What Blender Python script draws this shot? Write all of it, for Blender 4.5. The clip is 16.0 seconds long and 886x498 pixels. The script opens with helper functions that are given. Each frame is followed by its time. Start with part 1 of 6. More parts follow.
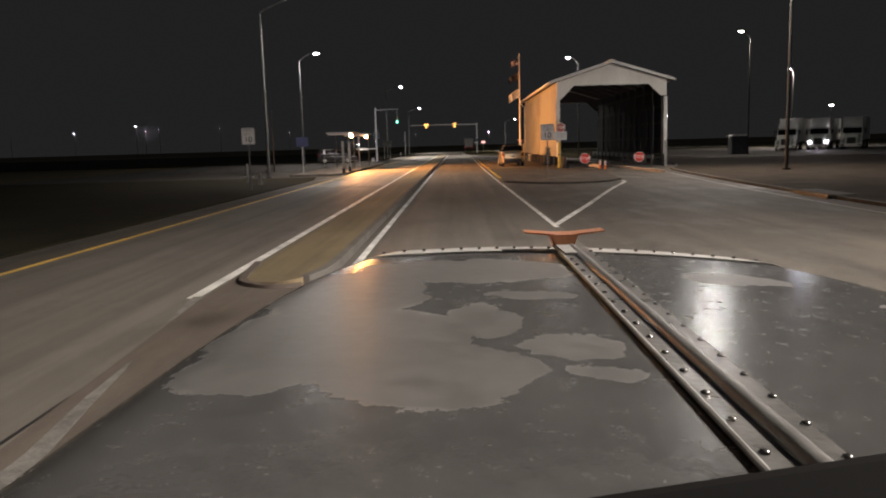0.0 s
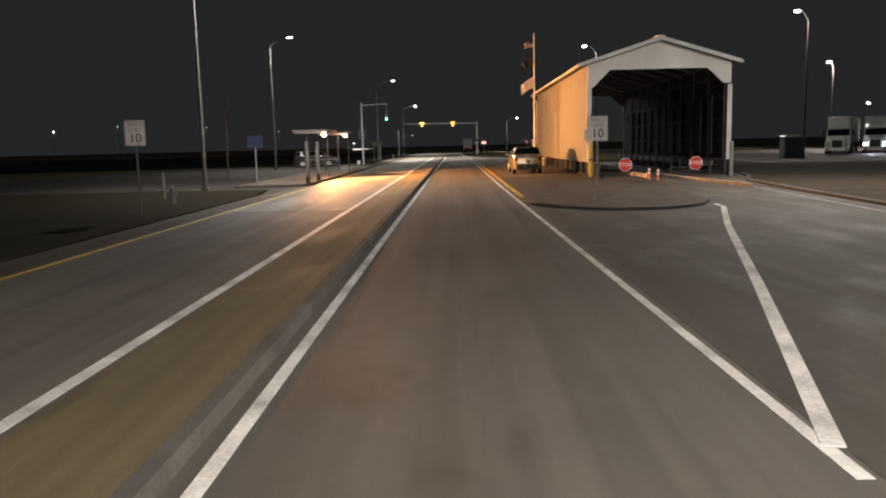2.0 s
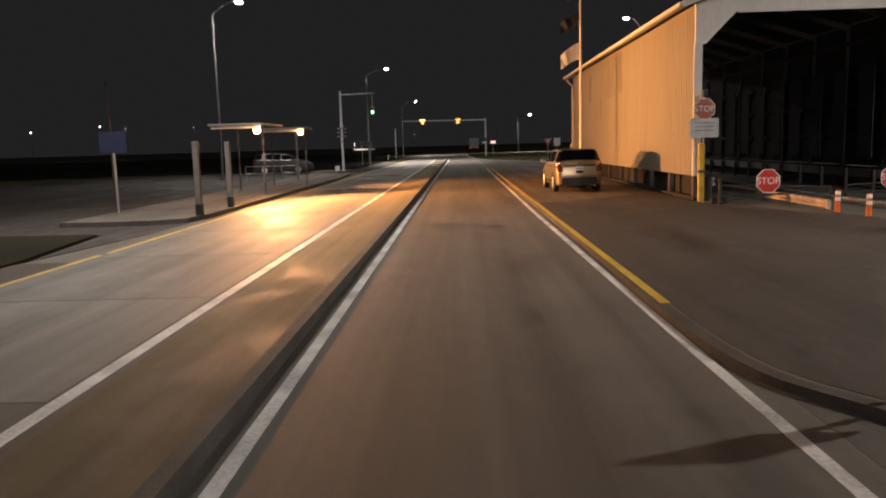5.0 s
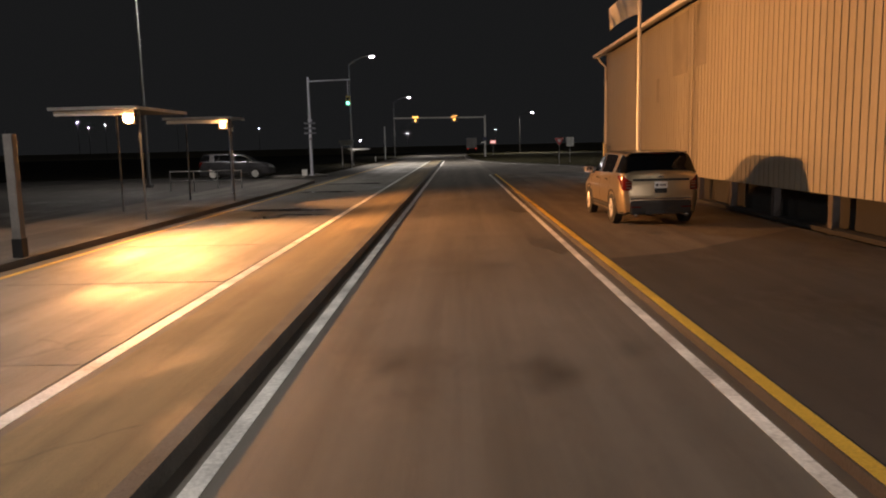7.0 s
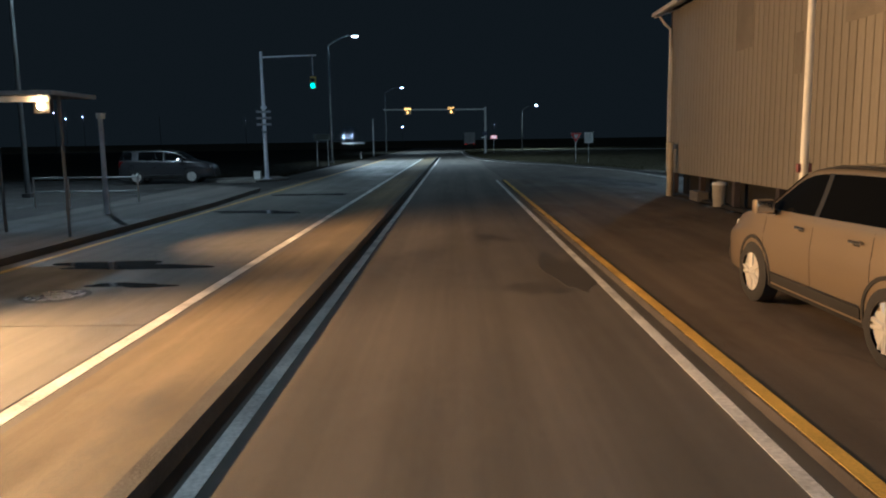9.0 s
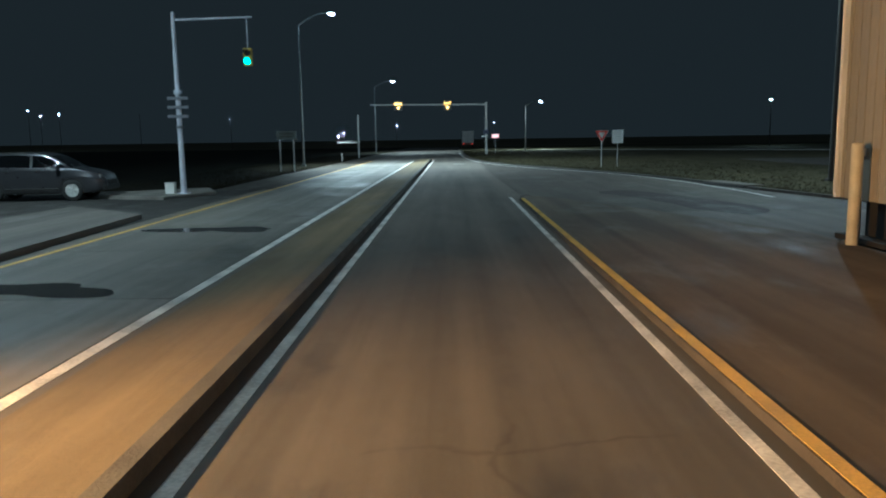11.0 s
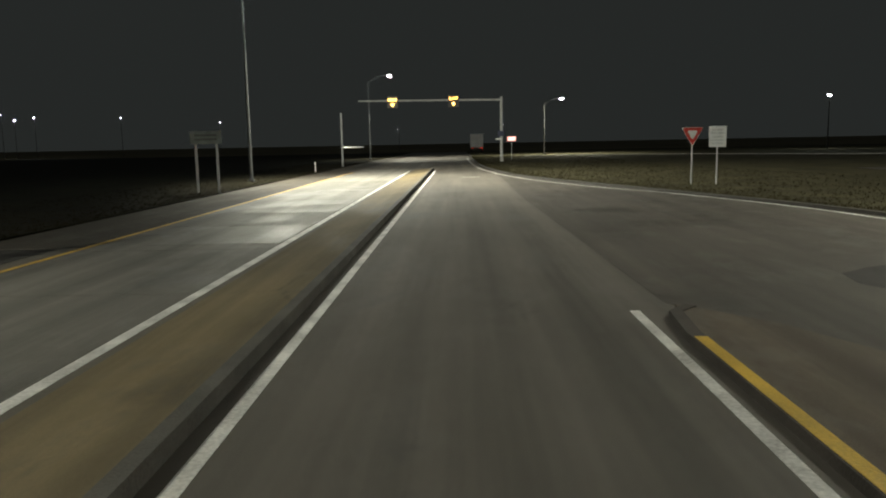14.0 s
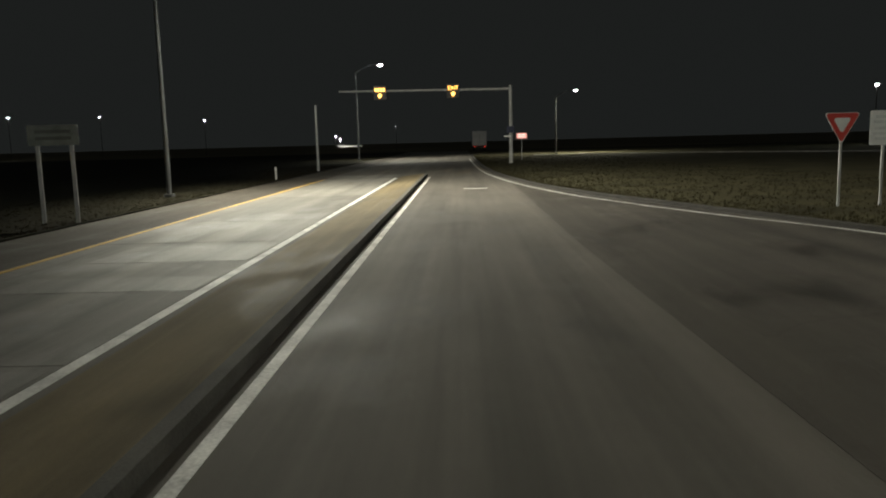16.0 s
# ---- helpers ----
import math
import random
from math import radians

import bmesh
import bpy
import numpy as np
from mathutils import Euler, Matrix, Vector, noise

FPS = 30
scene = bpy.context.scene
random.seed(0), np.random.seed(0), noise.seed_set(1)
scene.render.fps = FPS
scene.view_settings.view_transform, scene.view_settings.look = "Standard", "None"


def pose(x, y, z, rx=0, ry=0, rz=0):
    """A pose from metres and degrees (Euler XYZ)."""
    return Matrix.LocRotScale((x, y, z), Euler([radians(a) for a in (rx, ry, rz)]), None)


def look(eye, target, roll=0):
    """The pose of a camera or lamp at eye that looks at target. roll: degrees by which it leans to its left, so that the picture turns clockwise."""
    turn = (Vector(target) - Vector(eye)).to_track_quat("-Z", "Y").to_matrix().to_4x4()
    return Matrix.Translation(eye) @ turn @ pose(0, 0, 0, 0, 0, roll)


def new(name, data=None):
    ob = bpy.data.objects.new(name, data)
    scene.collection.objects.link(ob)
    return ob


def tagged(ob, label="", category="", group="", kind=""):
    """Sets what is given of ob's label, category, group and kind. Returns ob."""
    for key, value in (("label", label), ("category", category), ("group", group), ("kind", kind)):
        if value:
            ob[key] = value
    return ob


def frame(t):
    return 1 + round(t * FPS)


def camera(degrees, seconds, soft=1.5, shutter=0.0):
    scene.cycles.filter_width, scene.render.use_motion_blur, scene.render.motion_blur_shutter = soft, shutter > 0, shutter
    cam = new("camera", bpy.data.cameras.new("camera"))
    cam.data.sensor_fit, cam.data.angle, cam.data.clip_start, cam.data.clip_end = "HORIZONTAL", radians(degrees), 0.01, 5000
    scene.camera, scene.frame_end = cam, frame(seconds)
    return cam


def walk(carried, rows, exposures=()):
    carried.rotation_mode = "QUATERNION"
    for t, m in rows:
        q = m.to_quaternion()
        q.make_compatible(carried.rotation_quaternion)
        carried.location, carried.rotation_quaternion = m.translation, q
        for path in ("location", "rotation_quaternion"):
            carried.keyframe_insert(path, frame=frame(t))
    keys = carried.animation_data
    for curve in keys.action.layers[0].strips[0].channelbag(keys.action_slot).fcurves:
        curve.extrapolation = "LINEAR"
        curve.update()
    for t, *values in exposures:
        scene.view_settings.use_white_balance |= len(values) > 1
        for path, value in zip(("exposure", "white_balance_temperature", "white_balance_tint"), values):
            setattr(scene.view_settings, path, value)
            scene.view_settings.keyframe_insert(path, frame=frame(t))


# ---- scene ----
cam = camera(60.0, 16.0, soft=2.0)
PATH = [
    (0, (0.086, 4.33, 1.994), (0.042, 6.311, 1.725), -1.6),
    (0.5, (0.046, 7.804, 2.05), (0.008, 9.786, 1.781), -1.6),
    (1, (-0.016, 11.215, 2.041), (-0.048, 13.197, 1.771), -1.5),
    (1.5, (-0.062, 14.715, 2.045), (-0.09, 16.697, 1.774), -1.4),
    (2, (-0.059, 17.936, 2.073), (-0.096, 19.918, 1.804), -1.4),
    (2.5, (-0.038, 21.269, 2.07), (-0.074, 23.251, 1.801), -1.3),
    (3, (0.052, 24.272, 2.037), (0.002, 26.253, 1.77), -1.4),
    (3.5, (-0.079, 27.286, 2.07), (-0.134, 29.267, 1.803), -1.5),
    (6, (-0.109, 43.664, 2.12), (-0.158, 45.645, 1.85), -1.7),
    (6.5, (-0.134, 46.835, 2.097), (-0.177, 48.816, 1.828), -1.4),
    (7, (-0.043, 50.036, 2.06), (-0.085, 52.017, 1.791), -1.3),
    (7.5, (-0.104, 53.182, 2.121), (-0.143, 55.163, 1.848), -1.2),
    (8, (0.022, 56.003, 2.124), (-0.018, 57.983, 1.847), -1.5),
    (8.5, (-0.013, 59.084, 2.139), (-0.048, 61.064, 1.859), -1.0),
    (9, (-0.028, 62.287, 2.132), (-0.061, 64.266, 1.849), -0.9),
    (11.5, (0.067, 77.844, 2.074), (0.042, 79.824, 1.789), -0.8),
    (12, (0.053, 80.868, 2.027), (0.022, 82.848, 1.746), -0.9),
    (12.5, (0.171, 83.924, 1.997), (0.13, 85.905, 1.721), -1.1),
    (13, (0.122, 86.767, 2.046), (0.076, 88.747, 1.77), -1.1),
    (13.5, (0.138, 89.663, 2.055), (0.089, 91.644, 1.779), -1.1),
    (14, (0.045, 92.952, 2.036), (0.0, 94.933, 1.762), -1.1),
    (14.5, (0.077, 96.017, 2.041), (0.033, 97.998, 1.765), -1.2),
    (15, (0.157, 99.313, 1.965), (0.11, 101.293, 1.69), -1.3),
    (15.5, (0.193, 102.416, 1.98), (0.143, 104.396, 1.704), -1.5),
    (16, (0.073, 105.712, 2.024), (0.023, 107.692, 1.746), -1.5),
]
walk(cam, [(t, look(eye, target, roll)) for t, eye, target, roll in PATH],
     exposures=[(0.0, 3.9, 6800, 29), (2.0, 4.25, 6750, 27), (3.5, 4.25, 6800, 28), (6.0, 3.55, 7000, 32), (7.5, 3.25, 6300, 25), (8.2, 3.15, 5300, 17), (9.0, 3.05, 4600, 6), (11.4, 4.3, 4900, 0), (12.5, 4.55, 5800, 4), (14.0, 4.4, 6800, 12), (15.0, 4.1, 6950, 13), (16.0, 3.7, 6800, 14)])

# ---------------------------------------------------------------- world, lights, exposure
world = bpy.data.worlds.new("night_sky")
scene.world = world
world.use_nodes = True
bg = world.node_tree.nodes["Background"]
bg.inputs[0].default_value = (0.84, 0.98, 0.96, 1)
bg.inputs[1].default_value = 0.0010

LED = (0.98, 1.0, 0.84)
SODIUM = (1.0, 0.465, 0.135)


def spot(name, x, y, z, watts, colour, cone=150, aim=None, size=0.12, blend=1.0):
    d = bpy.data.lights.new(name, "SPOT")
    d.energy, d.color, d.shadow_soft_size = watts, colour, size
    d.spot_size, d.spot_blend = radians(cone), blend
    ob = new(name, d)
    ob.matrix_world = look((x, y, z), aim or (x, y + 0.001, 0))
    return ob


# ---------------------------------------------------------------- materials
def nodes_of(m):
    m.use_nodes = True
    nt = m.node_tree
    return nt, nt.nodes, nt.links, nt.nodes["Principled BSDF"]


def mat(name, base, rough=0.6, metal=0.0, vary=0.25, scale=3.0, fine=40.0, bump=0.0, dirt=None, spec=0.5, coat=0.0, per_object=0.0, stretch=(1, 1, 1)):
    """Base colour broken up by a coarse and a fine noise, with relief."""
    m = bpy.data.materials.new(name)
    nt, N, L, P = nodes_of(m)
    tc = N.new("ShaderNodeTexCoord")
    mp = N.new("ShaderNodeMapping")
    mp.inputs["Scale"].default_value = stretch
    L.new(tc.outputs["Object"], mp.inputs[0])
    n1, n2 = N.new("ShaderNodeTexNoise"), N.new("ShaderNodeTexNoise")
    for n, s in ((n1, scale), (n2, fine)):
        n.inputs["Scale"].default_value = s
        n.inputs["Detail"].default_value = 5
        L.new(mp.outputs[0], n.inputs["Vector"])
    mix = N.new("ShaderNodeMath")
    mix.operation = "MULTIPLY_ADD"
    L.new(n1.outputs[0], mix.inputs[0])
    mix.inputs[1].default_value = 0.65
    half = N.new("ShaderNodeMath")
    half.operation = "MULTIPLY"
    L.new(n2.outputs[0], half.inputs[0])
    half.inputs[1].default_value = 0.35
    L.new(half.outputs[0], mix.inputs[2])
    ramp = N.new("ShaderNodeValToRGB")
    dark = dirt or tuple(c * (1 - vary) for c in base)
    light = tuple(min(1, c * (1 + vary * 0.7)) for c in base)
    ramp.color_ramp.elements[0].position, ramp.color_ramp.elements[0].color = 0.34, (*dark, 1)
    ramp.color_ramp.elements[1].position, ramp.color_ramp.elements[1].color = 0.66, (*light, 1)
    L.new(mix.outputs[0], ramp.inputs[0])
    out = ramp.outputs[0]
    if per_object:
        info = N.new("ShaderNodeObjectInfo")
        mr = N.new("ShaderNodeMapRange")
        mr.inputs["To Min"].default_value, mr.inputs["To Max"].default_value = 1 - per_object, 1 + per_object
        L.new(info.outputs["Random"], mr.inputs["Value"])
        hsv = N.new("ShaderNodeHueSaturation")
        L.new(mr.outputs[0], hsv.inputs["Value"])
        L.new(out, hsv.inputs["Color"])
        out = hsv.outputs[0]
    L.new(out, P.inputs["Base Color"])
    P.inputs["Metallic"].default_value = metal
    P.inputs["Specular IOR Level"].default_value = spec
    P.inputs["Coat Weight"].default_value = coat
    rr = N.new("ShaderNodeMapRange")
    rr.inputs["To Min"].default_value, rr.inputs["To Max"].default_value = max(0.02, rough - 0.1), min(1, rough + 0.1)
    L.new(n1.outputs[0], rr.inputs["Value"])
    L.new(rr.outputs[0], P.inputs["Roughness"])
    if bump:
        b = N.new("ShaderNodeBump")
        b.inputs["Strength"].default_value, b.inputs["Distance"].default_value = min(1.0, bump * 4), 0.02
        L.new(n2.outputs[0], b.inputs["Height"])
        L.new(b.outputs[0], P.inputs["Normal"])
    return m


def glow(name, colour, strength):
    m = bpy.data.materials.new(name)
    nt, N, L, P = nodes_of(m)
    P.inputs["Base Color"].default_value = (*colour, 1)
    P.inputs["Emission Color"].default_value = (*colour, 1)
    P.inputs["Emission Strength"].default_value = strength
    return m


def glass(name, tint=(0.004, 0.0044, 0.005), rough=0.04):
    m = bpy.data.materials.new(name)
    nt, N, L, P = nodes_of(m)
    P.inputs["Base Color"].default_value = (*tint, 1)
    P.inputs["Roughness"].default_value = rough
    P.inputs["Specular IOR Level"].default_value = 0.4
    return m


def paving(name, base, wet=0.35, patch=0.16, speck=160.0, stain=(0.4, 0.4, 0.4), pieces=0.0, cracks=0.72, dry=0.85):
    """Worn pavement: aggregate, long tyre-dark streaks along the lane, large tone patches and damp, glossier areas."""
    m = bpy.data.materials.new(name)
    nt, N, L, P = nodes_of(m)
    tc = N.new("ShaderNodeTexCoord")

    def noise_at(scale, stretch=(1, 1, 1), detail=6, rough=0.6):
        mp = N.new("ShaderNodeMapping")
        mp.inputs["Scale"].default_value = stretch
        L.new(tc.outputs["Object"], mp.inputs[0])
        n = N.new("ShaderNodeTexNoise")
        n.inputs["Scale"].default_value, n.inputs["Detail"].default_value, n.inputs["Roughness"].default_value = scale, detail, rough
        L.new(mp.outputs[0], n.inputs["Vector"])
        return n.outputs[0]

    def ramp_of(v, a, b, lo, hi):
        r = N.new("ShaderNodeMapRange")
        r.inputs["From Min"].default_value, r.inputs["From Max"].default_value = a, b
        r.inputs["To Min"].default_value, r.inputs["To Max"].default_value = lo, hi
        L.new(v, r.inputs["Value"])
        return r.outputs[0]

    def times(a, b):
        n = N.new("ShaderNodeMath")
        n.operation = "MULTIPLY"
        L.new(a, n.inputs[0])
        L.new(b, n.inputs[1])
        return n.outputs[0]

    big = noise_at(0.22, (1, 0.6, 1), 8, 0.65)
    streak = noise_at(1.0, (1.6, 0.035, 1))
    grain = noise_at(speck, detail=3)
    stains = noise_at(0.55, (1, 0.5, 1), 8, 0.7)
    v = times(times(ramp_of(big, 0.3, 0.7, 1 - patch, 1 + patch), ramp_of(streak, 0.3, 0.7, 0.62, 1.3)), ramp_of(grain, 0.3, 0.7, 0.6, 1.4))
    v = times(v, ramp_of(stains, 0.56, 0.7, 1.0, stain[0]))
    # thin wandering cracks, only in places
    vo = N.new("ShaderNodeTexVoronoi")
    vo.feature = "DISTANCE_TO_EDGE"
    vo.inputs["Scale"].default_value = 0.32
    wv = N.new("ShaderNodeVectorMath")
    wv.operation = "MULTIPLY_ADD"
    wv.inputs[1].default_value = (0.9, 0.9, 0)
    wn = N.new("ShaderNodeTexNoise")
    wn.inputs["Scale"].default_value, wn.inputs["Detail"].default_value = 0.9, 6
    L.new(tc.outputs["Object"], wn.inputs["Vector"])
    L.new(wn.outputs["Color"], wv.inputs[0])
    L.new(tc.outputs["Object"], wv.inputs[2])
    L.new(wv.outputs[0], vo.inputs["Vector"])
    where = noise_at(0.12)
    thin = N.new("ShaderNodeMath")
    thin.operation = "ADD"
    L.new(ramp_of(vo.outputs["Distance"], 0.0, 0.012, cracks, 1.0), thin.inputs[0])
    L.new(ramp_of(where, 0.45, 0.6, 1.0, 0.0), thin.inputs[1])
    cl = N.new("ShaderNodeMath")
    cl.operation = "MINIMUM"
    L.new(thin.outputs[0], cl.inputs[0])
    cl.inputs[1].default_value = 1.0
    v = times(v, cl.outputs[0])
    if pieces:
        info = N.new("ShaderNodeObjectInfo")
        v = times(v, ramp_of(info.outputs["Random"], 0, 1, 1 - pieces, 1 + pieces))
    col = N.new("ShaderNodeMixRGB")
    col.blend_type = "MULTIPLY"
    col.inputs[0].default_value = 1
    col.inputs[1].default_value = (*base, 1)
    L.new(v, col.inputs[2])
    L.new(col.outputs[0], P.inputs["Base Color"])
    L.new(ramp_of(stains, 0.5, 0.72, dry, wet), P.inputs["Roughness"])
    b = N.new("ShaderNodeBump")
    b.inputs["Strength"].default_value, b.inputs["Distance"].default_value = 0.5, 0.01
    L.new(grain, b.inputs["Height"])
    L.new(b.outputs[0], P.inputs["Normal"])
    return m


ASPHALT = paving("asphalt", (0.118, 0.106, 0.090), wet=0.5, patch=0.24, dry=0.75)
ASPHALT_BROWN = paving("older_brown_asphalt", (0.074, 0.064, 0.053), wet=0.4, patch=0.28, dry=0.75)
ASPHALT_DARK = paving("patched_dark_asphalt", (0.047, 0.039, 0.032), wet=0.4, patch=0.25)
# island tone raised and warmed to stand in for sodium light on it
ASPHALT_LIFTED = paving("lifted_asphalt", (0.118, 0.093, 0.068), wet=0.3, patch=0.25)
CONCRETE = paving("concrete_slab", (0.20, 0.188, 0.165), wet=0.3, patch=0.14, stain=(0.5, 0.5, 0.5))
CONCRETE_PIECE = paving("concrete_lane_slab", (0.160, 0.150, 0.133), wet=0.3, patch=0.16, stain=(0.5, 0.5, 0.5), pieces=0.16, dry=0.68)
MEDIAN = paving("median_concrete", (0.158, 0.123, 0.068), wet=0.5, patch=0.32, stain=(0.38, 0.38, 0.38))
MEDIAN_DARK = paving("stained_gore", (0.085, 0.068, 0.055), wet=0.5, patch=0.2)
SHOULDER = paving("shoulder_asphalt", (0.055, 0.046, 0.036), wet=0.5, patch=0.3)
# darker than the road so the lot reads as unlit: shade in its colour
LOT = paving("lot_asphalt", (0.036, 0.033, 0.030), wet=0.4, patch=0.3)
# smoother sheets added on the lane to imitate wet sheen under the lamp
GLOSS_PATCH = paving("glossy_lane_patch", (0.155, 0.146, 0.130), wet=0.3, patch=0.2, stain=(0.6, 0.6, 0.6), dry=0.58)
APRON = paving("booth_apron_concrete", (0.115, 0.105, 0.092), wet=0.35, patch=0.2, stain=(0.5, 0.5, 0.5))
PAINT_FADED = mat("faded_white_paint", (0.30, 0.29, 0.27), 0.7, vary=0.5, scale=1.6, fine=26)
PAINT_WORN = mat("worn_paint", (0.15, 0.143, 0.13), 0.7, vary=0.6, scale=5, fine=50)
KERB = mat("kerb_concrete", (0.10, 0.095, 0.085), 0.85, vary=0.45, scale=1.5, bump=0.1)
# tone raised to offset the kerb's shaded face beside the paving
KERB_ISLAND = mat("lifted_island_kerb", (0.066, 0.056, 0.047), 0.85, vary=0.45, scale=1.5, bump=0.1)
KERB_DARK = mat("dark_kerb", (0.040, 0.036, 0.032), 0.85, vary=0.45, scale=1.5, bump=0.1)
PAINT_WHITE = mat("road_paint_white", (0.68, 0.67, 0.64), 0.6, vary=0.5, scale=1.6, fine=26, bump=0.05)
PAINT_YELLOW = mat("road_paint_yellow", (0.62, 0.38, 0.06), 0.6, vary=0.35, scale=2.0, fine=60, bump=0.05)
KERB_YELLOW = mat("kerb_paint_yellow", (0.66, 0.42, 0.05), 0.6, vary=0.4, scale=1.2, bump=0.1)
# left verges: grass and blades darkened where the lamps cut off
GRASS_UNLIT = mat("unlit_grass", (0.020, 0.018, 0.011), 0.95, vary=0.5, scale=0.4, fine=9, bump=0.2, spec=0.1)
BLADE_UNLIT = mat("unlit_grass_blade", (0.034, 0.029, 0.019), 0.9, vary=0.4, scale=1.0, spec=0.1)
BLADE = mat("grass_blade", (0.058, 0.053, 0.030), 0.9, vary=0.4, scale=1.0, spec=0.1)
for bl_ in (BLADE_UNLIT, BLADE):
    # thin blades let light through
    nt, N, L, P = nodes_of(bl_)
    tr_ = N.new("ShaderNodeBsdfTranslucent")
    mx_ = N.new("ShaderNodeMixShader")
    mx_.inputs[0].default_value = 0.5
    L.new(P.inputs["Base Color"].links[0].from_socket, tr_.inputs["Color"])
    L.new(P.outputs[0], mx_.inputs[1])
    L.new(tr_.outputs[0], mx_.inputs[2])
    L.new(mx_.outputs[0], N["Material Output"].inputs["Surface"])
# lighter copy of the same grass: lamp light put into the exit verge's colour
GRASS_LIT = mat("lit_grass", (0.060, 0.054, 0.030), 0.95, vary=0.5, scale=0.5, fine=9, bump=0.2, spec=0.1)
DIRT = mat("bare_earth", (0.058, 0.046, 0.036), 0.95, vary=0.45, scale=0.7, fine=14, bump=0.15, spec=0.1)
# one cladding in two tones: gable lightened, side walls darkened, to balance the lamps
GABLE = mat("lit_gable_metal", (0.80, 0.78, 0.72), 0.5, vary=0.14, scale=0.6, fine=18, stretch=(1, 1, 0.25))
SIDING = mat("dimmed_cream_siding", (0.305, 0.278, 0.22), 0.5, vary=0.14, scale=0.6, fine=18, bump=0.01, per_object=0.05, stretch=(1, 1, 0.25))
TRIM = mat("white_metal_trim", (0.74, 0.74, 0.70), 0.5, vary=0.15, scale=1.2)
ROOFM = mat("galvanised_roof", (0.42, 0.43, 0.43), 0.45, 0.3, vary=0.2, scale=0.8)
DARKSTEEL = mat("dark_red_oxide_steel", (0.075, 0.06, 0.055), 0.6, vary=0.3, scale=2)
GALV = mat("galvanised_steel", (0.45, 0.46, 0.46), 0.45, 0.55, vary=0.2, scale=4)
POLEM = mat("weathered_aluminium", (0.15, 0.155, 0.16), 0.5, 0.3, vary=0.2, scale=3)
MAST = mat("dull_pale_mast_steel", (0.48, 0.48, 0.47), 0.6, 0.1, vary=0.2, scale=3)
SIGNAL_PAINT = mat("pale_blue_grey_paint", (0.56, 0.58, 0.66), 0.5, vary=0.15, scale=3)
BLACK = mat("black_plastic", (0.009, 0.009, 0.010), 0.5, vary=0.3)
RUBBER = mat("tyre_rubber", (0.022, 0.021, 0.02), 0.85, vary=0.3, scale=8)
SIGN_WHITE = mat("reflective_white_sheet", (0.82, 0.82, 0.80), 0.45, vary=0.1, scale=3)
SIGN_RED = mat("reflective_red_sheet", (0.62, 0.045, 0.03), 0.45, vary=0.15, scale=3)
SIGN_ORANGE = mat("reflective_orange_sheet", (0.75, 0.16, 0.03), 0.5, vary=0.15)
SIGN_BLUE = mat("reflective_blue_sheet", (0.018, 0.024, 0.06), 0.5, vary=0.15)
SIGN_GREY = mat("worn_grey_sign", (0.24, 0.27, 0.25), 0.6, vary=0.35, scale=2.5)
INK = mat("black_ink", (0.012, 0.012, 0.012), 0.6, vary=0.2)
YELLOW_POST = mat("yellow_painted_steel", (0.58, 0.40, 0.05), 0.5, vary=0.3, scale=3)
# silver car; the gold cast of the sodium lamps is mixed into its paint
SUV_PAINT = mat("sodium_tinted_silver_paint", (0.50, 0.40, 0.26), 0.30, 0.80, vary=0.04, scale=0.3, coat=0.8)
SUV_DARK = mat("dark_car_paint", (0.045, 0.045, 0.05), 0.3, 0.4, vary=0.1, scale=2, coat=0.8)
TRUCK_WHITE = mat("white_truck_paint", (0.62, 0.63, 0.60), 0.35, vary=0.08, scale=1.5, coat=0.5)
TRAILER = mat("trailer_white_panel", (0.70, 0.70, 0.68), 0.5, vary=0.15, scale=1.0)
CHROME = mat("chrome", (0.62, 0.62, 0.62), 0.15, 1.0, vary=0.1)
ALLOY = mat("alloy_wheel", (0.66, 0.65, 0.62), 0.35, 0.3, vary=0.1)
GLASS = glass("dark_tinted_glass")
LENS_RED = mat("red_lamp_lens", (0.12, 0.008, 0.007), 0.15, vary=0.1, coat=0.5)
LENS_CLEAR = mat("clear_lamp_lens", (0.34, 0.34, 0.33), 0.12, vary=0.05, coat=0.5)
CLOTH_RED = mat("faded_flag_cloth", (0.30, 0.12, 0.12), 0.9, vary=0.3)
CLOTH_BLUE = mat("faded_blue_cloth", (0.04, 0.05, 0.10), 0.9, vary=0.2)
CLOTH_DARK = mat("dark_flag_cloth", (0.07, 0.075, 0.09), 0.9, vary=0.3)
CLOTH_WHITE = mat("white_flag_cloth", (0.82, 0.82, 0.80), 0.9, vary=0.15)
LED_ON = glow("led_lens_lit", (0.88, 1.0, 0.93), 60)
SODIUM_ON = glow("sodium_lens_lit", (1.0, 0.50, 0.16), 60)
GREEN_ON = glow("green_signal_lit", (0.06, 1.0, 0.62), 0.7)
AMBER_ON = glow("amber_sign_lit", (1.0, 0.45, 0.08), 0.5)
HEADLAMP_ON = glow("headlamp_lit", (0.85, 0.93, 1.0), 3.5)
REDLAMP_ON = glow("tail_lamp_lit", (1.0, 0.06, 0.03), 0.06)
FAR_WHITE = glow("distant_lamp_lit", (0.85, 0.95, 1.0), 22)


# ---------------------------------------------------------------- builders
def link_mesh(name, bm, material, parent=None, label=""):
    me = bpy.data.meshes.new(name)
    bm.normal_update()
    bm.to_mesh(me)
    bm.free()
    for m in material if isinstance(material, (list, tuple)) else [material]:
        me.materials.append(m)
    ob = new(name, me)
    if parent is not None:
        ob.parent = parent
    if label:
        ob["label"] = label
    return ob


def part(name, bm, material, parent, label=""):
    return link_mesh(name, bm, material, parent, label)


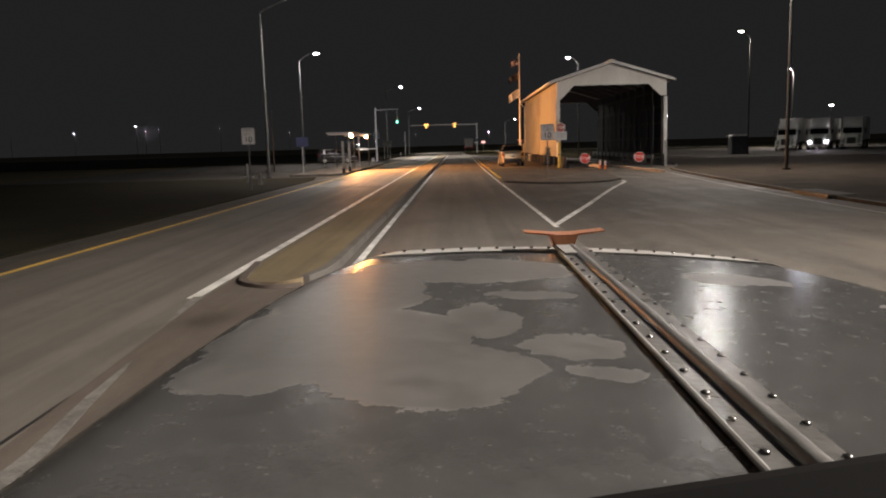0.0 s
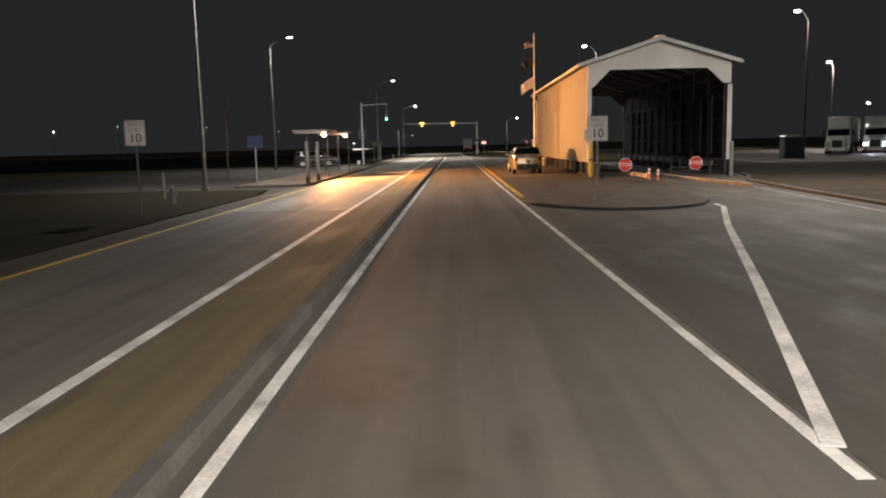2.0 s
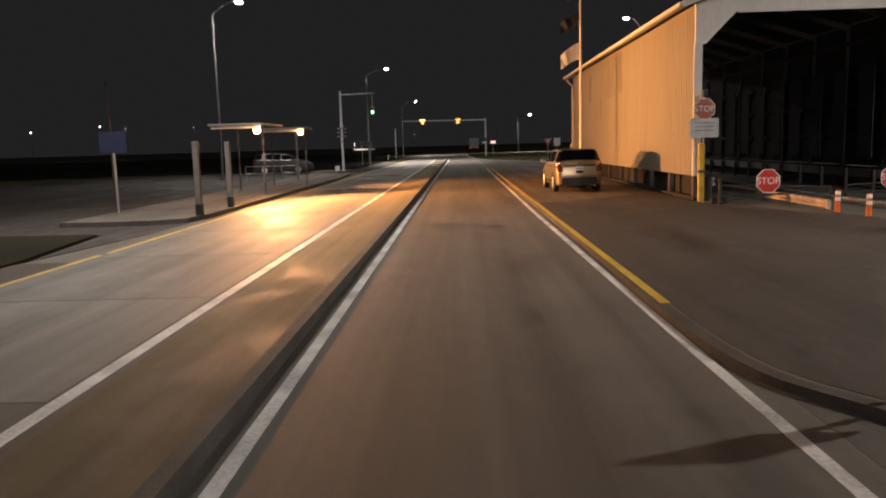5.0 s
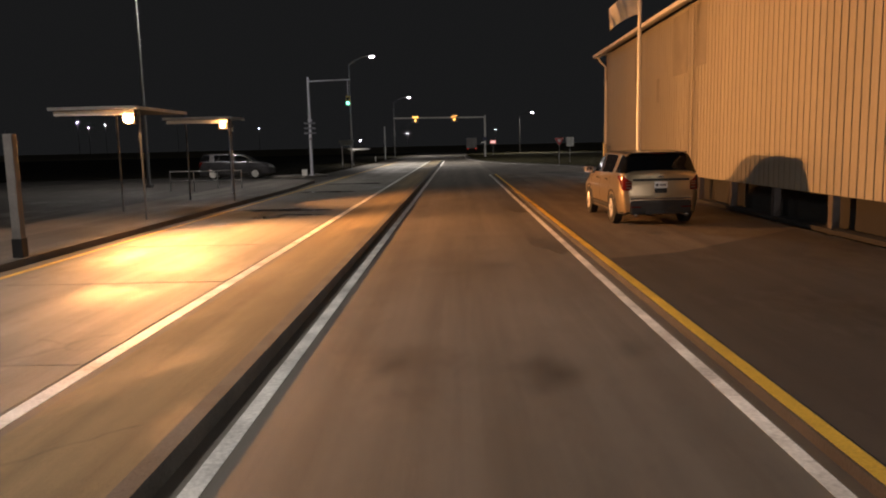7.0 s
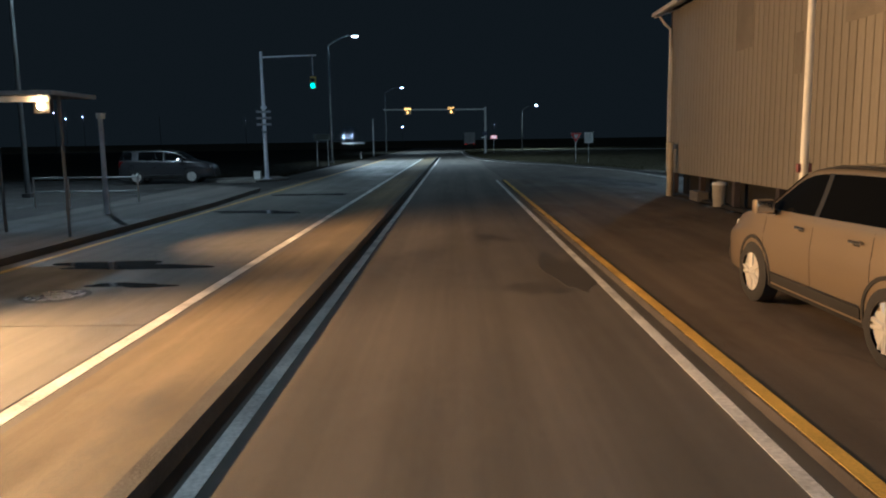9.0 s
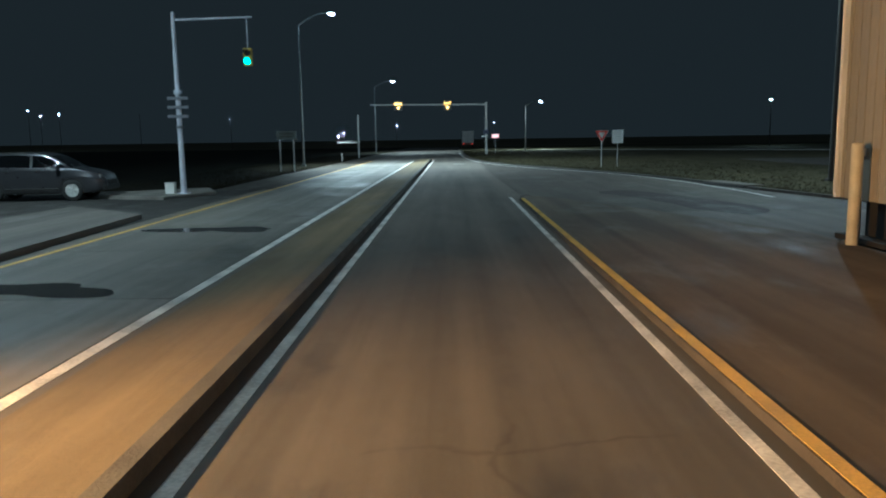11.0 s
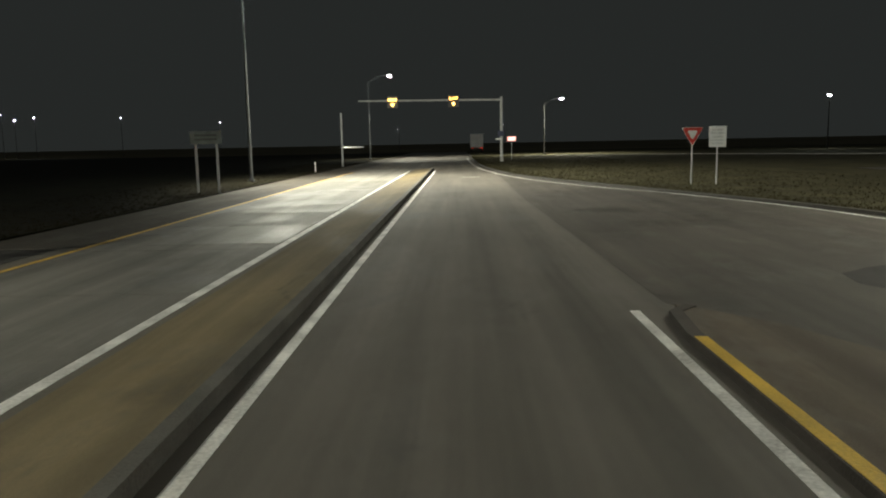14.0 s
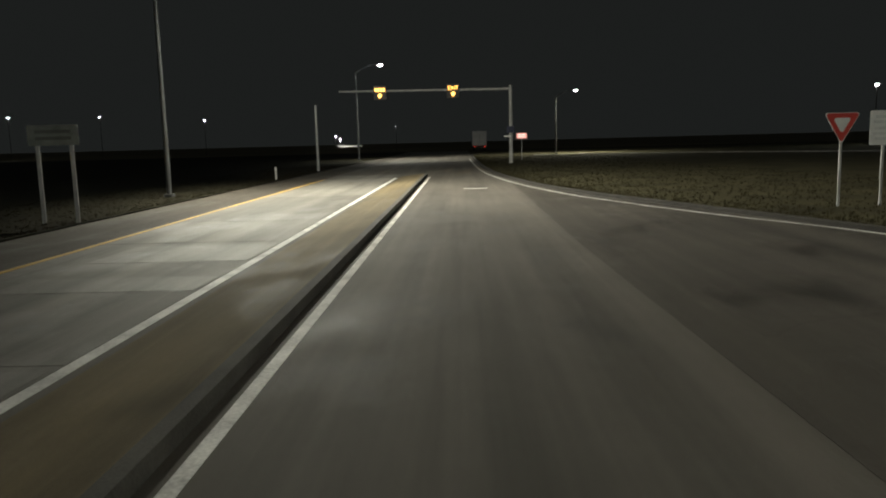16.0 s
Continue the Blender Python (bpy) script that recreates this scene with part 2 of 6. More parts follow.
def thing(name, label, category, group="", kind="", at=None):
    ob = new(name)
    ob.empty_display_size = 0.2
    tagged(ob, label, category, group, kind)
    if at is not None:
        ob.matrix_basis = at
    return ob


def B():
    return bmesh.new()


def box(bm, c, s, bevel=0.0, rot=None):
    """A box round c with sides s, edges rounded by bevel."""
    tmp = bmesh.new()
    bmesh.ops.create_cube(tmp, size=1)
    bmesh.ops.scale(tmp, vec=s, verts=tmp.verts)
    if bevel:
        bmesh.ops.bevel(tmp, geom=tmp.edges[:], offset=bevel, segments=2, affect="EDGES", profile=0.7)
    m = Matrix.Translation(c) @ (rot.to_4x4() if rot else Matrix())
    bmesh.ops.transform(tmp, matrix=m, verts=tmp.verts)
    me = bpy.data.meshes.new("t")
    tmp.to_mesh(me)
    tmp.free()
    bm.from_mesh(me)
    bpy.data.meshes.remove(me)
    return bm


def rod(bm, a, b, r0, r1=None, n=12, caps=True):
    a, b = Vector(a), Vector(b)
    d = b - a
    m = Matrix.Translation((a + b) / 2) @ d.to_track_quat("Z", "Y").to_matrix().to_4x4()
    bmesh.ops.create_cone(bm, cap_ends=caps, segments=n, radius1=r0, radius2=r0 if r1 is None else r1, depth=d.length, matrix=m)
    return bm


def prism(bm, outline, axis, a, b):
    """An outline in the plane across the axis, drawn out from a to b. Outline pairs: (y,z) for x, (x,z) for y, (x,y) for z."""
    def at(p, v):
        return {"x": (v, p[0], p[1]), "y": (p[0], v, p[1]), "z": (p[0], p[1], v)}[axis]
    lo = [bm.verts.new(at(p, a)) for p in outline]
    hi = [bm.verts.new(at(p, b)) for p in outline]
    n = len(outline)
    bm.faces.new(lo[::-1])
    bm.faces.new(hi)
    for i in range(n):
        bm.faces.new((lo[i], lo[(i + 1) % n], hi[(i + 1) % n], hi[i]))
    bmesh.ops.recalc_face_normals(bm, faces=bm.faces[:])
    return bm


def pipe(bm, points, r, n=8):
    """A bent tube along the points."""
    pts = [Vector(p) for p in points]
    rings = []
    for i, p in enumerate(pts):
        d = (pts[min(i + 1, len(pts) - 1)] - pts[max(i - 1, 0)]).normalized()
        q = d.to_track_quat("Z", "Y").to_matrix()
        rr = r[i] if isinstance(r, (list, tuple)) else r
        rings.append([bm.verts.new(p + q @ Vector((rr * math.cos(2 * math.pi * k / n), rr * math.sin(2 * math.pi * k / n), 0))) for k in range(n)])
    for u, w in zip(rings, rings[1:]):
        for k in range(n):
            bm.faces.new((u[k], u[(k + 1) % n], w[(k + 1) % n], w[k]))
    bm.faces.new(rings[0][::-1])
    bm.faces.new(rings[-1])
    return bm


def smooth(ob, angle=40):
    for p in ob.data.polygons:
        p.use_smooth = True
    ob.data.set_sharp_from_angle(angle=radians(angle))
    return ob


def lettering(name, text, size, material, parent, at, depth=0.004):
    cu = bpy.data.curves.new(name, "FONT")
    cu.body, cu.size, cu.align_x, cu.align_y, cu.extrude = text, size, "CENTER", "CENTER", depth
    tmp = bpy.data.objects.new("t", cu)
    scene.collection.objects.link(tmp)
    me = bpy.data.meshes.new_from_object(tmp.evaluated_get(bpy.context.evaluated_depsgraph_get()))
    bpy.data.objects.remove(tmp)
    bpy.data.curves.remove(cu)
    me.materials.clear()
    me.materials.append(material)
    ob = new(name, me)
    ob.parent = parent
    ob.matrix_basis = at
    return ob


def sheet(name, outline, z, material, label, category, thick=0.03, parent=None):
    bm = prism(B(), outline, "z", z - thick, z)
    return tagged(link_mesh(name, bm, material, parent), label, category, kind="structure")


def strip(bm, path, w, z0, z1):
    """A band of width w along a path on the ground, from z0 to z1."""
    pts = [Vector((*p, 0)) for p in path]
    L_, R_ = [], []
    for i, p in enumerate(pts):
        d = (pts[min(i + 1, len(pts) - 1)] - pts[max(i - 1, 0)]).normalized()
        s = Vector((-d.y, d.x, 0)) * w / 2
        L_.append(p + s)
        R_.append(p - s)
    rows = [[bm.verts.new((q.x, q.y, z)) for q in side] for side, z in ((L_, z0), (L_, z1), (R_, z1), (R_, z0))]
    for a, b in zip(rows, rows[1:] + rows[:1]):
        for i in range(len(pts) - 1):
            bm.faces.new((a[i], a[i + 1], b[i + 1], b[i]))
    for i in (0, -1):
        bm.faces.new([r[i] for r in rows])
    bmesh.ops.recalc_face_normals(bm, faces=bm.faces[:])
    return bm


def curve_pts(pts, n=8):
    """A smooth line through the points."""
    P_ = [Vector((*p, 0)) for p in pts]
    out = []
    for i in range(len(P_) - 1):
        p0, p1, p2, p3 = P_[max(i - 1, 0)], P_[i], P_[i + 1], P_[min(i + 2, len(P_) - 1)]
        for k in range(n):
            t = k / n
            q = 0.5 * ((2 * p1) + (p2 - p0) * t + (2 * p0 - 5 * p1 + 4 * p2 - p3) * t * t + (3 * p1 - p0 - 3 * p2 + p3) * t ** 3)
            out.append((q.x, q.y))
    out.append((P_[-1].x, P_[-1].y))
    return out


# ---------------------------------------------------------------- ground and roads
bm = B()
bmesh.ops.create_grid(bm, x_segments=60, y_segments=60, size=1500)
bmesh.ops.translate(bm, vec=(0, 300, -0.06), verts=bm.verts)
# field colour raised to imitate the glare that lifts the far ground
FIELD = mat("lifted_field_grass", (0.15, 0.125, 0.075), 0.95, vary=0.4, scale=0.02, fine=0.6, bump=0.1, spec=0.1)
tagged(link_mesh("ground", bm, FIELD), "dark dormant grass field around the station", "ground", kind="structure")

# edge of the paving on the far side of the exit lane, then the near side lane behind the gore
edge_right = curve_pts([(17.0, 92), (13.4, 97), (11.9, 103), (11.3, 109), (10.2, 115.2), (8.55, 121.0), (6.65, 127.2), (4.55, 134.0), (2.95, 143.3), (2.0, 157), (1.7, 180), (1.7, 220)])
edge_lane = curve_pts([(11.6, -40), (11.6, 0), (11.7, 25), (12.5, 40), (13.9, 54), (15.3, 58.5), (16.6, 63)])
edge_left = [(-10.2, 260), (-10.3, 150), (-10.4, 108.5)]
outline = edge_lane + edge_right + [(1.8, 260)] + edge_left + [(-8.3, 108.5), (-8.3, 57), (-8.9, 52), (-8.9, -40)]
sheet("parking_apron", [(-8.32, 108.6), (-34, 108.6), (-34, 58), (-9.6, 57), (-8.95, 52.5), (-8.32, 57)], 0.0, LOT, "stained asphalt parking apron behind the booth, coloured as unlit", "parking lot", 0.05)
road = sheet("road", outline, 0.0, ASPHALT, "worn grey asphalt roadway with damp stains", "road", 0.05)

# side island of darker asphalt in front of and beside the shed, with a raised kerb
nose = curve_pts([(2.40, 50), (2.40, 44.5), (3.0, 42.7), (4.3, 41.2), (6.0, 40.9), (7.4, 41.8), (8.3, 43.6)], 6)
isl = nose + [(9.2, 50), (10.2, 56), (7.6, 60.5), (7.4, 62.5), (7.4, 90.5), (5.5, 96), (3.4, 101), (2.6, 102), (2.40, 100)]
sheet("traffic_island", isl, 0.08, ASPHALT_LIFTED, "low traffic island of dark patched asphalt beside the shed", "traffic island", 0.11)
front = [(p[0] + (0.12 if p[0] < 4.3 else 0.0), p[1] + 0.12) for p in nose if p[1] < 46]
sheet("island_patch", [(2.52, 63.0)] + front + [(9.0, 50), (9.95, 55.9), (7.5, 60.3), (7.3, 62.5), (7.3, 66.8), (5.6, 65.2), (3.9, 63.6)], 0.085, ASPHALT_DARK, "darker resurfaced asphalt on the island's front", "pavement", 0.02)
kr = strip(B(), [(2.75, 101.9), (2.5, 101.6), (2.40, 100.6), (2.40, 80), (2.40, 60)] + nose, 0.15, -0.02, 0.09)
tagged(link_mesh("kerb_island", kr, KERB_ISLAND), "concrete kerb round the traffic island, lightened against its shaded face", "kerb", kind="structure")
ky = strip(B(), [(2.41, 100.4), (2.41, 80), (2.41, 60), (2.41, 46.5)], 0.125, 0.085, 0.095)
tagged(link_mesh("kerb_paint", ky, KERB_YELLOW), "faded yellow paint on the island kerb", "kerb paint", kind="structure")

# long raised median between the two lanes
med = [(-3.42, 152), (-3.42, 17.5)] + curve_pts([(-3.42, 17.5), (-3.22, 15.9), (-2.78, 15.35), (-2.33, 15.3), (-2.10, 15.9), (-2.05, 17.2)], 5)[1:] + [(-2.05, 152)]
bm = B()
top = [bm.verts.new((x, y, 0.015 + 0.125 * (x + 3.42) / 1.37)) for x, y in med]
low = [bm.verts.new((x, y, -0.03)) for x, y in med]
bm.faces.new(top)
for i in range(len(med)):
    j = (i + 1) % len(med)
    bm.faces.new((low[i], low[j], top[j], top[i]))
bmesh.ops.recalc_face_normals(bm, faces=bm.faces[:])
tagged(link_mesh("median", bm, MEDIAN), "long raised median strip of dirty concrete", "median", kind="structure")
mk = strip(B(), [(-1.98, 152), (-1.98, 90), (-1.98, 17.6), (-2.0, 16.6), (-2.06, 15.95), (-2.2, 15.42)], 0.14, -0.02, 0.15)
tagged(link_mesh("kerb_median", mk, KERB), "dark concrete kerb along the median", "kerb", kind="structure")

nr = strip(B(), curve_pts([(-2.24, 15.32), (-2.6, 15.22), (-2.88, 15.34), (-3.24, 15.85), (-3.45, 17.6)], 6), 0.12, -0.02, 0.06)
tagged(link_mesh("kerb_nose", nr, MEDIAN_DARK), "low dark worn kerb round the median's nose", "kerb", kind="structure")

# lane lines
def line(name, path, w, material, label, z=0.004):
    return tagged(link_mesh(name, strip(B(), path, w, -0.01, z), material), label, "lane line", kind="structure")


line("lane_line_inner", [(-1.70, 150), (-1.70, 80), (-1.70, 15), (-1.72, 4), (-1.75, -20)], 0.13, PAINT_WHITE, "white edge line beside the median")
line("lane_line_outer", [(-3.64, 150), (-3.64, 80), (-3.60, 14.6)], 0.16, PAINT_WHITE, "white edge line of the left lane")
line("lane_line_yellow", [(-7.80, 150), (-7.78, 78), (-7.74, 53.3)], 0.13, PAINT_YELLOW, "yellow edge line of the left lane")
line("lane_line_yellow_near", [(-7.78, 53), (-7.78, -30)], 0.13, PAINT_YELLOW, "worn yellow edge line of the left lane")
line("lane_line_kerb", [(2.12, 102), (2.12, 60), (2.2, 46), (2.39, 22.4)], 0.12, PAINT_WHITE, "worn white edge line beside the island kerb")
line("gore_line", [(2.44, 22.9), (4.2, 28.7), (6.4, 36.2), (7.75, 40.4), (8.12, 41.5), (8.22, 42.6)], 0.16, PAINT_WHITE, "white line splitting the side lane", 0.007)
line("side_lane_line", curve_pts([(10.6, 20), (11.0, 31), (11.7, 41), (12.4, 48.5), (13.2, 55)], 5), 0.10, PAINT_FADED, "white edge line of the side lane")
line("side_stop_bar", [(8.95, 46.35), (10.4, 45.95)], 0.13, PAINT_FADED, "faded white bar across the side lane", 0.008)
line("exit_line", curve_pts([(10.85, 100.6), (10.9, 104.0), (10.72, 108.0), (10.40, 111.8), (9.7, 116.1), (8.1, 121.6), (6.85, 124.6), (6.0, 126.9), (5.08, 129.7), (3.7, 135.0), (2.3, 144.6), (1.4, 160), (1.12, 190)], 6), 0.12, PAINT_WHITE, "thin white edge line along the curved verge")
line("stop_bar", [(0.2, 138.5), (1.2, 138.4)], 0.25, PAINT_WHITE, "short white mark across the lane")

# older, browner asphalt of the side lane and the exit lane
sheet("side_lane", [(2.50, -40), (11.45, -40), (11.45, 0), (11.55, 25), (12.3, 40), (13.6, 53.5), (10.3, 55.8), (9.25, 50), (8.36, 43.6), (7.4, 41.7), (6.0, 40.8), (4.3, 41.1), (3.0, 42.6), (2.55, 43.5), (2.50, 22.4)], 0.003, ASPHALT_BROWN, "older brownish asphalt of the side lane", "road", 0.02)
exit_in = [(p[0] - 0.16, p[1]) for p in edge_right if 96 < p[1] < 141]
sheet("exit_lane", [(2.50, 142), (2.35, 120), (2.6, 102.4), (3.4, 101.3), (5.6, 96.2)] + exit_in, 0.003, ASPHALT_BROWN, "older brownish asphalt of the exit lane", "road", 0.02)
sheet("tar_stain", curve_pts([(5.7, 104.3), (7.0, 104.9), (7.9, 102.2), (8.7, 99.0), (9.0, 96.6), (8.0, 95.0), (7.1, 96.6), (6.9, 98.6), (6.5, 100.6), (5.9, 102.6), (5.55, 103.5)], 4), 0.007, LOT, "long dark tarry stain across the exit lane", "stain", 0.02)
# bare gore ahead of the median's nose
sheet("gore", [(-3.45, 17.0), (-3.46, 14.6), (-3.1, 9.2), (-2.9, 0), (-2.0, 0), (-1.9, 9), (-1.92, 17.0)], 0.005, MEDIAN_DARK, "dark brown stained gore pavement before the median", "pavement", 0.02)
line("joint_gore", [(-3.50, 14.7), (-3.20, 12.0), (-3.17, 9.4), (-3.10, 4.0), (-3.0, 0)], 0.035, INK, "dark tarred joint beside the gore")
fr_ = prism(B(), [(-3.62, 14.7), (-3.44, 14.75), (-3.17, 12.3), (-3.16, 11.5), (-3.21, 11.5), (-3.30, 12.4)], "z", -0.01, 0.0045)
tagged(link_mesh("worn_line_tail", fr_, PAINT_WORN), "worn pale tail of the white edge line", "lane line", kind="structure")
wl_ = prism(B(), [(-3.12, 11.5), (-3.05, 11.2), (-2.90, 10.2), (-2.72, 9.2), (-2.66, 7.6), (-2.84, 7.6), (-2.88, 9.2), (-3.04, 10.4)], "z", -0.01, 0.009)
tagged(link_mesh("worn_line", wl_, PAINT_WORN), "broad worn remnant of a painted gore line", "lane line", kind="structure")
line("lane_mark", [(-4.40, 96.1), (-3.96, 96.15)], 0.16, PAINT_WORN, "small worn white mark on the lane", 0.011)
# shoulders of dirty old asphalt outside the yellow line
sheet("shoulder_far", [(-7.95, 240), (-10.3, 240), (-10.38, 150), (-10.42, 108.7), (-7.92, 108.7)], 0.004, SHOULDER, "dirty brown asphalt shoulder outside the yellow line", "road shoulder", 0.02)
sheet("shoulder_near", [(-7.9, 52), (-8.95, 52), (-8.95, -40), (-7.9, -40)], 0.004, SHOULDER, "dirty brown asphalt shoulder outside the yellow line", "road shoulder", 0.02)
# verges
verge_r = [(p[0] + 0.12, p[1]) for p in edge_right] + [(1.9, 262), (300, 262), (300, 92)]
sheet("verge_right", verge_r, 0.07, GRASS_LIT, "dormant grass verge beside the exit lane, coloured as lit", "grass verge", 0.15)
verge_n = edge_lane + [(17.2, 92), (300, 92), (300, -60), (11.7, -60)]
verge_n = [(p[0] + 0.12, p[1]) if p[0] < 17 else p for p in verge_n]
sheet("verge_near", verge_n, 0.06, DIRT, "bare brown grass verge beside the side lane", "grass verge", 0.12)
sheet("truck_lot", [(24, 78), (120, 60), (120, 140), (24, 140)], 0.09, ASPHALT_DARK, "dark asphalt truck parking lot", "parking lot", 0.05)
verge_l = [(-9.0, 52), (-9.7, 56.9), (-34, 57.9), (-120, 58), (-120, -60), (-9.0, -60)]
sheet("verge_left", verge_l, 0.04, GRASS_UNLIT, "bare grass verge along the entry lane, coloured as unlit", "grass verge", 0.1)
verge_f = [(-10.35, 150), (-10.3, 262), (-160, 262), (-160, 108.6), (-10.5, 108.6)]
sheet("verge_left_far", verge_f, 0.05, GRASS_UNLIT, "grass verge beyond the parking apron, coloured as unlit", "grass verge", 0.1)
tagged(link_mesh("kerb_exit", strip(B(), edge_right, 0.26, -0.03, 0.10), KERB_DARK), "low dark kerb round the exit verge", "kerb", kind="structure")
tagged(link_mesh("kerb_lane", strip(B(), edge_lane, 0.22, -0.03, 0.10), KERB), "low dark concrete kerb at the edge of the verge", "kerb", kind="structure")
tagged(link_mesh("kerb_far", strip(B(), curve_pts([(9, 199), (22, 195), (30, 188), (37.2, 180), (45, 171), (56, 160)], 4), 0.45, 0.0, 0.16), PAINT_FADED), "pale kerb of a cross road beyond the verge", "kerb", kind="structure")
sheet("signal_island", [(-10.6, 103.0), (-13.4, 103.9), (-13.6, 106.5), (-10.6, 108.4), (-9.4, 105.5)], 0.12, CONCRETE, "small raised concrete island at the signal pole", "traffic island", 0.15)
sheet("booth_apron", [(-9.3, 59.4), (-8.35, 60.0), (-8.15, 61.5), (-8.15, 88), (-8.6, 96), (-12, 99), (-12, 59.4)], 0.14, APRON, "stained concrete apron around the booth", "pavement", 0.17)

# ---------------------------------------------------------------- weighing shed
X0, X1, Y0, Y1 = 7.62, 15.72, 62.8, 90.0
EAVE, PEAK, LIFT = 6.38, 7.62, 0.86
XM = (X0 + X1) / 2
shed = thing("shed", "open-ended cream metal inspection shed with a low gabled roof", "shed", kind="structure")


def siding_mesh(width, height):
    """Wall sheet in the x-z plane with narrow recessed grooves, face towards -y."""
    bm = B()
    prof, pitch = [], width / 3
    for k in range(3):
        a = k * pitch
        prof += [(a, 0), (a + pitch * 0.40, 0.004), (a + pitch * 0.80, 0), (a + pitch * 0.83, 0.026), (a + pitch * 0.93, 0.026), (a + pitch * 0.96, 0)]
    prof.append((width, 0))
    lo = [bm.verts.new((x, y, 0)) for x, y in prof]
    hi = [bm.verts.new((x, y, height)) for x, y in prof]
    for i in range(len(prof) - 1):
        bm.faces.new((lo[i], lo[i + 1], hi[i + 1], hi[i]))
    bl = [bm.verts.new((x, 0.055, z)) for x, z in ((0, 0), (width, 0), (width, height), (0, height))]
    bm.faces.new(bl[::-1])
    me = bpy.data.meshes.new("siding")
    bm.normal_update()
    bm.to_mesh(me)
    bm.free()
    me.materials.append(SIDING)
    return me


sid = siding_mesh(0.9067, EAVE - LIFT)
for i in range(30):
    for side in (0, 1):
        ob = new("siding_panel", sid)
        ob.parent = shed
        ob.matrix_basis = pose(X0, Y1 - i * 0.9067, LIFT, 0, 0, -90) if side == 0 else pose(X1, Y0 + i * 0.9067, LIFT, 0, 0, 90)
# discoloured replacement sheets high on the wall
PATCH = mat("stained_siding", (0.235, 0.212, 0.168), 0.55, vary=0.25, scale=1.5)
for yy, zz, ww, hh in ((76.95, 5.25, 1.7, 2.0), (74.7, 5.3, 1.0, 1.9), (83.1, 5.1, 1.1, 1.5), (79.8, 3.9, 0.35, 0.9)):
    part("stained_patch", box(B(), (X0 - 0.006, yy, zz), (0.006, ww, hh)), PATCH, shed, "darker weathered patch of siding")
# the bay's gloom is put into the lining's near-black colour
INNER = mat("shaded_inner_lining", (0.035, 0.035, 0.037), 0.7, vary=0.3, scale=1.5)
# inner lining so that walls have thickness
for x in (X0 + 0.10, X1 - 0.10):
    part("lining", box(B(), (x, (Y0 + Y1) / 2, (LIFT + EAVE) / 2), (0.05, Y1 - Y0 - 0.1, EAVE - LIFT - 0.02)), INNER, shed, "inner wall lining, coloured as in shade")
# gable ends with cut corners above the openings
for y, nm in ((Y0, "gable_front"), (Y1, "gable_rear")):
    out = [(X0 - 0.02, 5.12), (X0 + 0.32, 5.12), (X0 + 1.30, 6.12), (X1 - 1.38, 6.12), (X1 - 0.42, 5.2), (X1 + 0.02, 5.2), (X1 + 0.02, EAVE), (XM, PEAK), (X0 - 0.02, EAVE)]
    # rear gable takes the dark steel colour to imitate shade inside the shed
    part(nm, prism(B(), out, "y", y - 0.06, y + 0.06), GABLE if y == Y0 else DARKSTEEL, shed, "gable panel with chamfered corners")
    for x in (X0 + 0.06, X1 - 0.06):
        part("corner_post", box(B(), (x, y - 0.075, (LIFT + 5.12) / 2), (0.26, 0.12, 5.12 - LIFT), 0.01), TRIM, shed, "white corner trim post")
    part("opening_trim", box(B(), (XM - 0.04, y - 0.08, 6.10), (X1 - X0 - 2.7, 0.05, 0.08)), TRIM, shed)
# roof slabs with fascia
# dark sheet added below the roof slopes to imitate the shade there
ROOF_SHADE = mat("roof_shade_dark", (0.030, 0.030, 0.031), 0.85, vary=0.3, scale=1)
OV, END = 0.52, 0.35
for s in (-1, 1):
    ex = XM + s * ((X1 - X0) / 2 + OV)
    ez = EAVE - OV * (PEAK - EAVE) / ((X1 - X0) / 2) + 0.10
    out = [(XM, PEAK + 0.10), (ex, ez), (ex, ez + 0.12), (XM, PEAK + 0.22)]
    part("roof", prism(B(), out, "y", Y0 - END, Y1 + END), ROOFM, shed, "low-pitched ribbed metal roof slope")
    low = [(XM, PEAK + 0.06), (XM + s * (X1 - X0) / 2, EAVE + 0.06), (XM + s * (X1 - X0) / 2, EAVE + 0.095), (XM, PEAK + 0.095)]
    part("roof_shade", prism(B(), low, "y", Y0 + 0.07, Y1 - 0.07), ROOF_SHADE, shed, "dark sheet added for the shade under the roof")
    for y in (Y0 - END - 0.02, Y1 + END + 0.02):
        out2 = [(XM, PEAK + 0.02), (ex, ez - 0.08), (ex, ez + 0.14), (XM, PEAK + 0.24)]
        part("fascia", prism(B(), out2, "y", y - 0.03, y + 0.03), TRIM, shed, "white fascia board")
    part("gutter", box(B(), (ex + s * 0.05, (Y0 + Y1) / 2, ez + 0.02), (0.12, Y1 - Y0 + 2 * END, 0.13), 0.02), TRIM, shed, "white eaves gutter")
    for i in range(16):
        yy = Y0 - END + (i + 0.5) * (Y1 - Y0 + 2 * END) / 16
        slope = math.degrees(math.atan2(PEAK + 0.22 - ez - 0.12, abs(ex - XM)))
        rb = box(B(), (0, 0, 0), (math.hypot(ex - XM, PEAK - ez), 0.05, 0.035))
        o = part("roof_rib", rb, ROOFM, shed)
        o.matrix_basis = pose((XM + ex) / 2, yy, (PEAK + ez) / 2 + 0.19, 0, s * slope, 0)
part("ridge_cap", box(B(), (XM, (Y0 + Y1) / 2, PEAK + 0.25), (0.4, Y1 - Y0 + 2 * END, 0.05), 0.01), TRIM, shed)
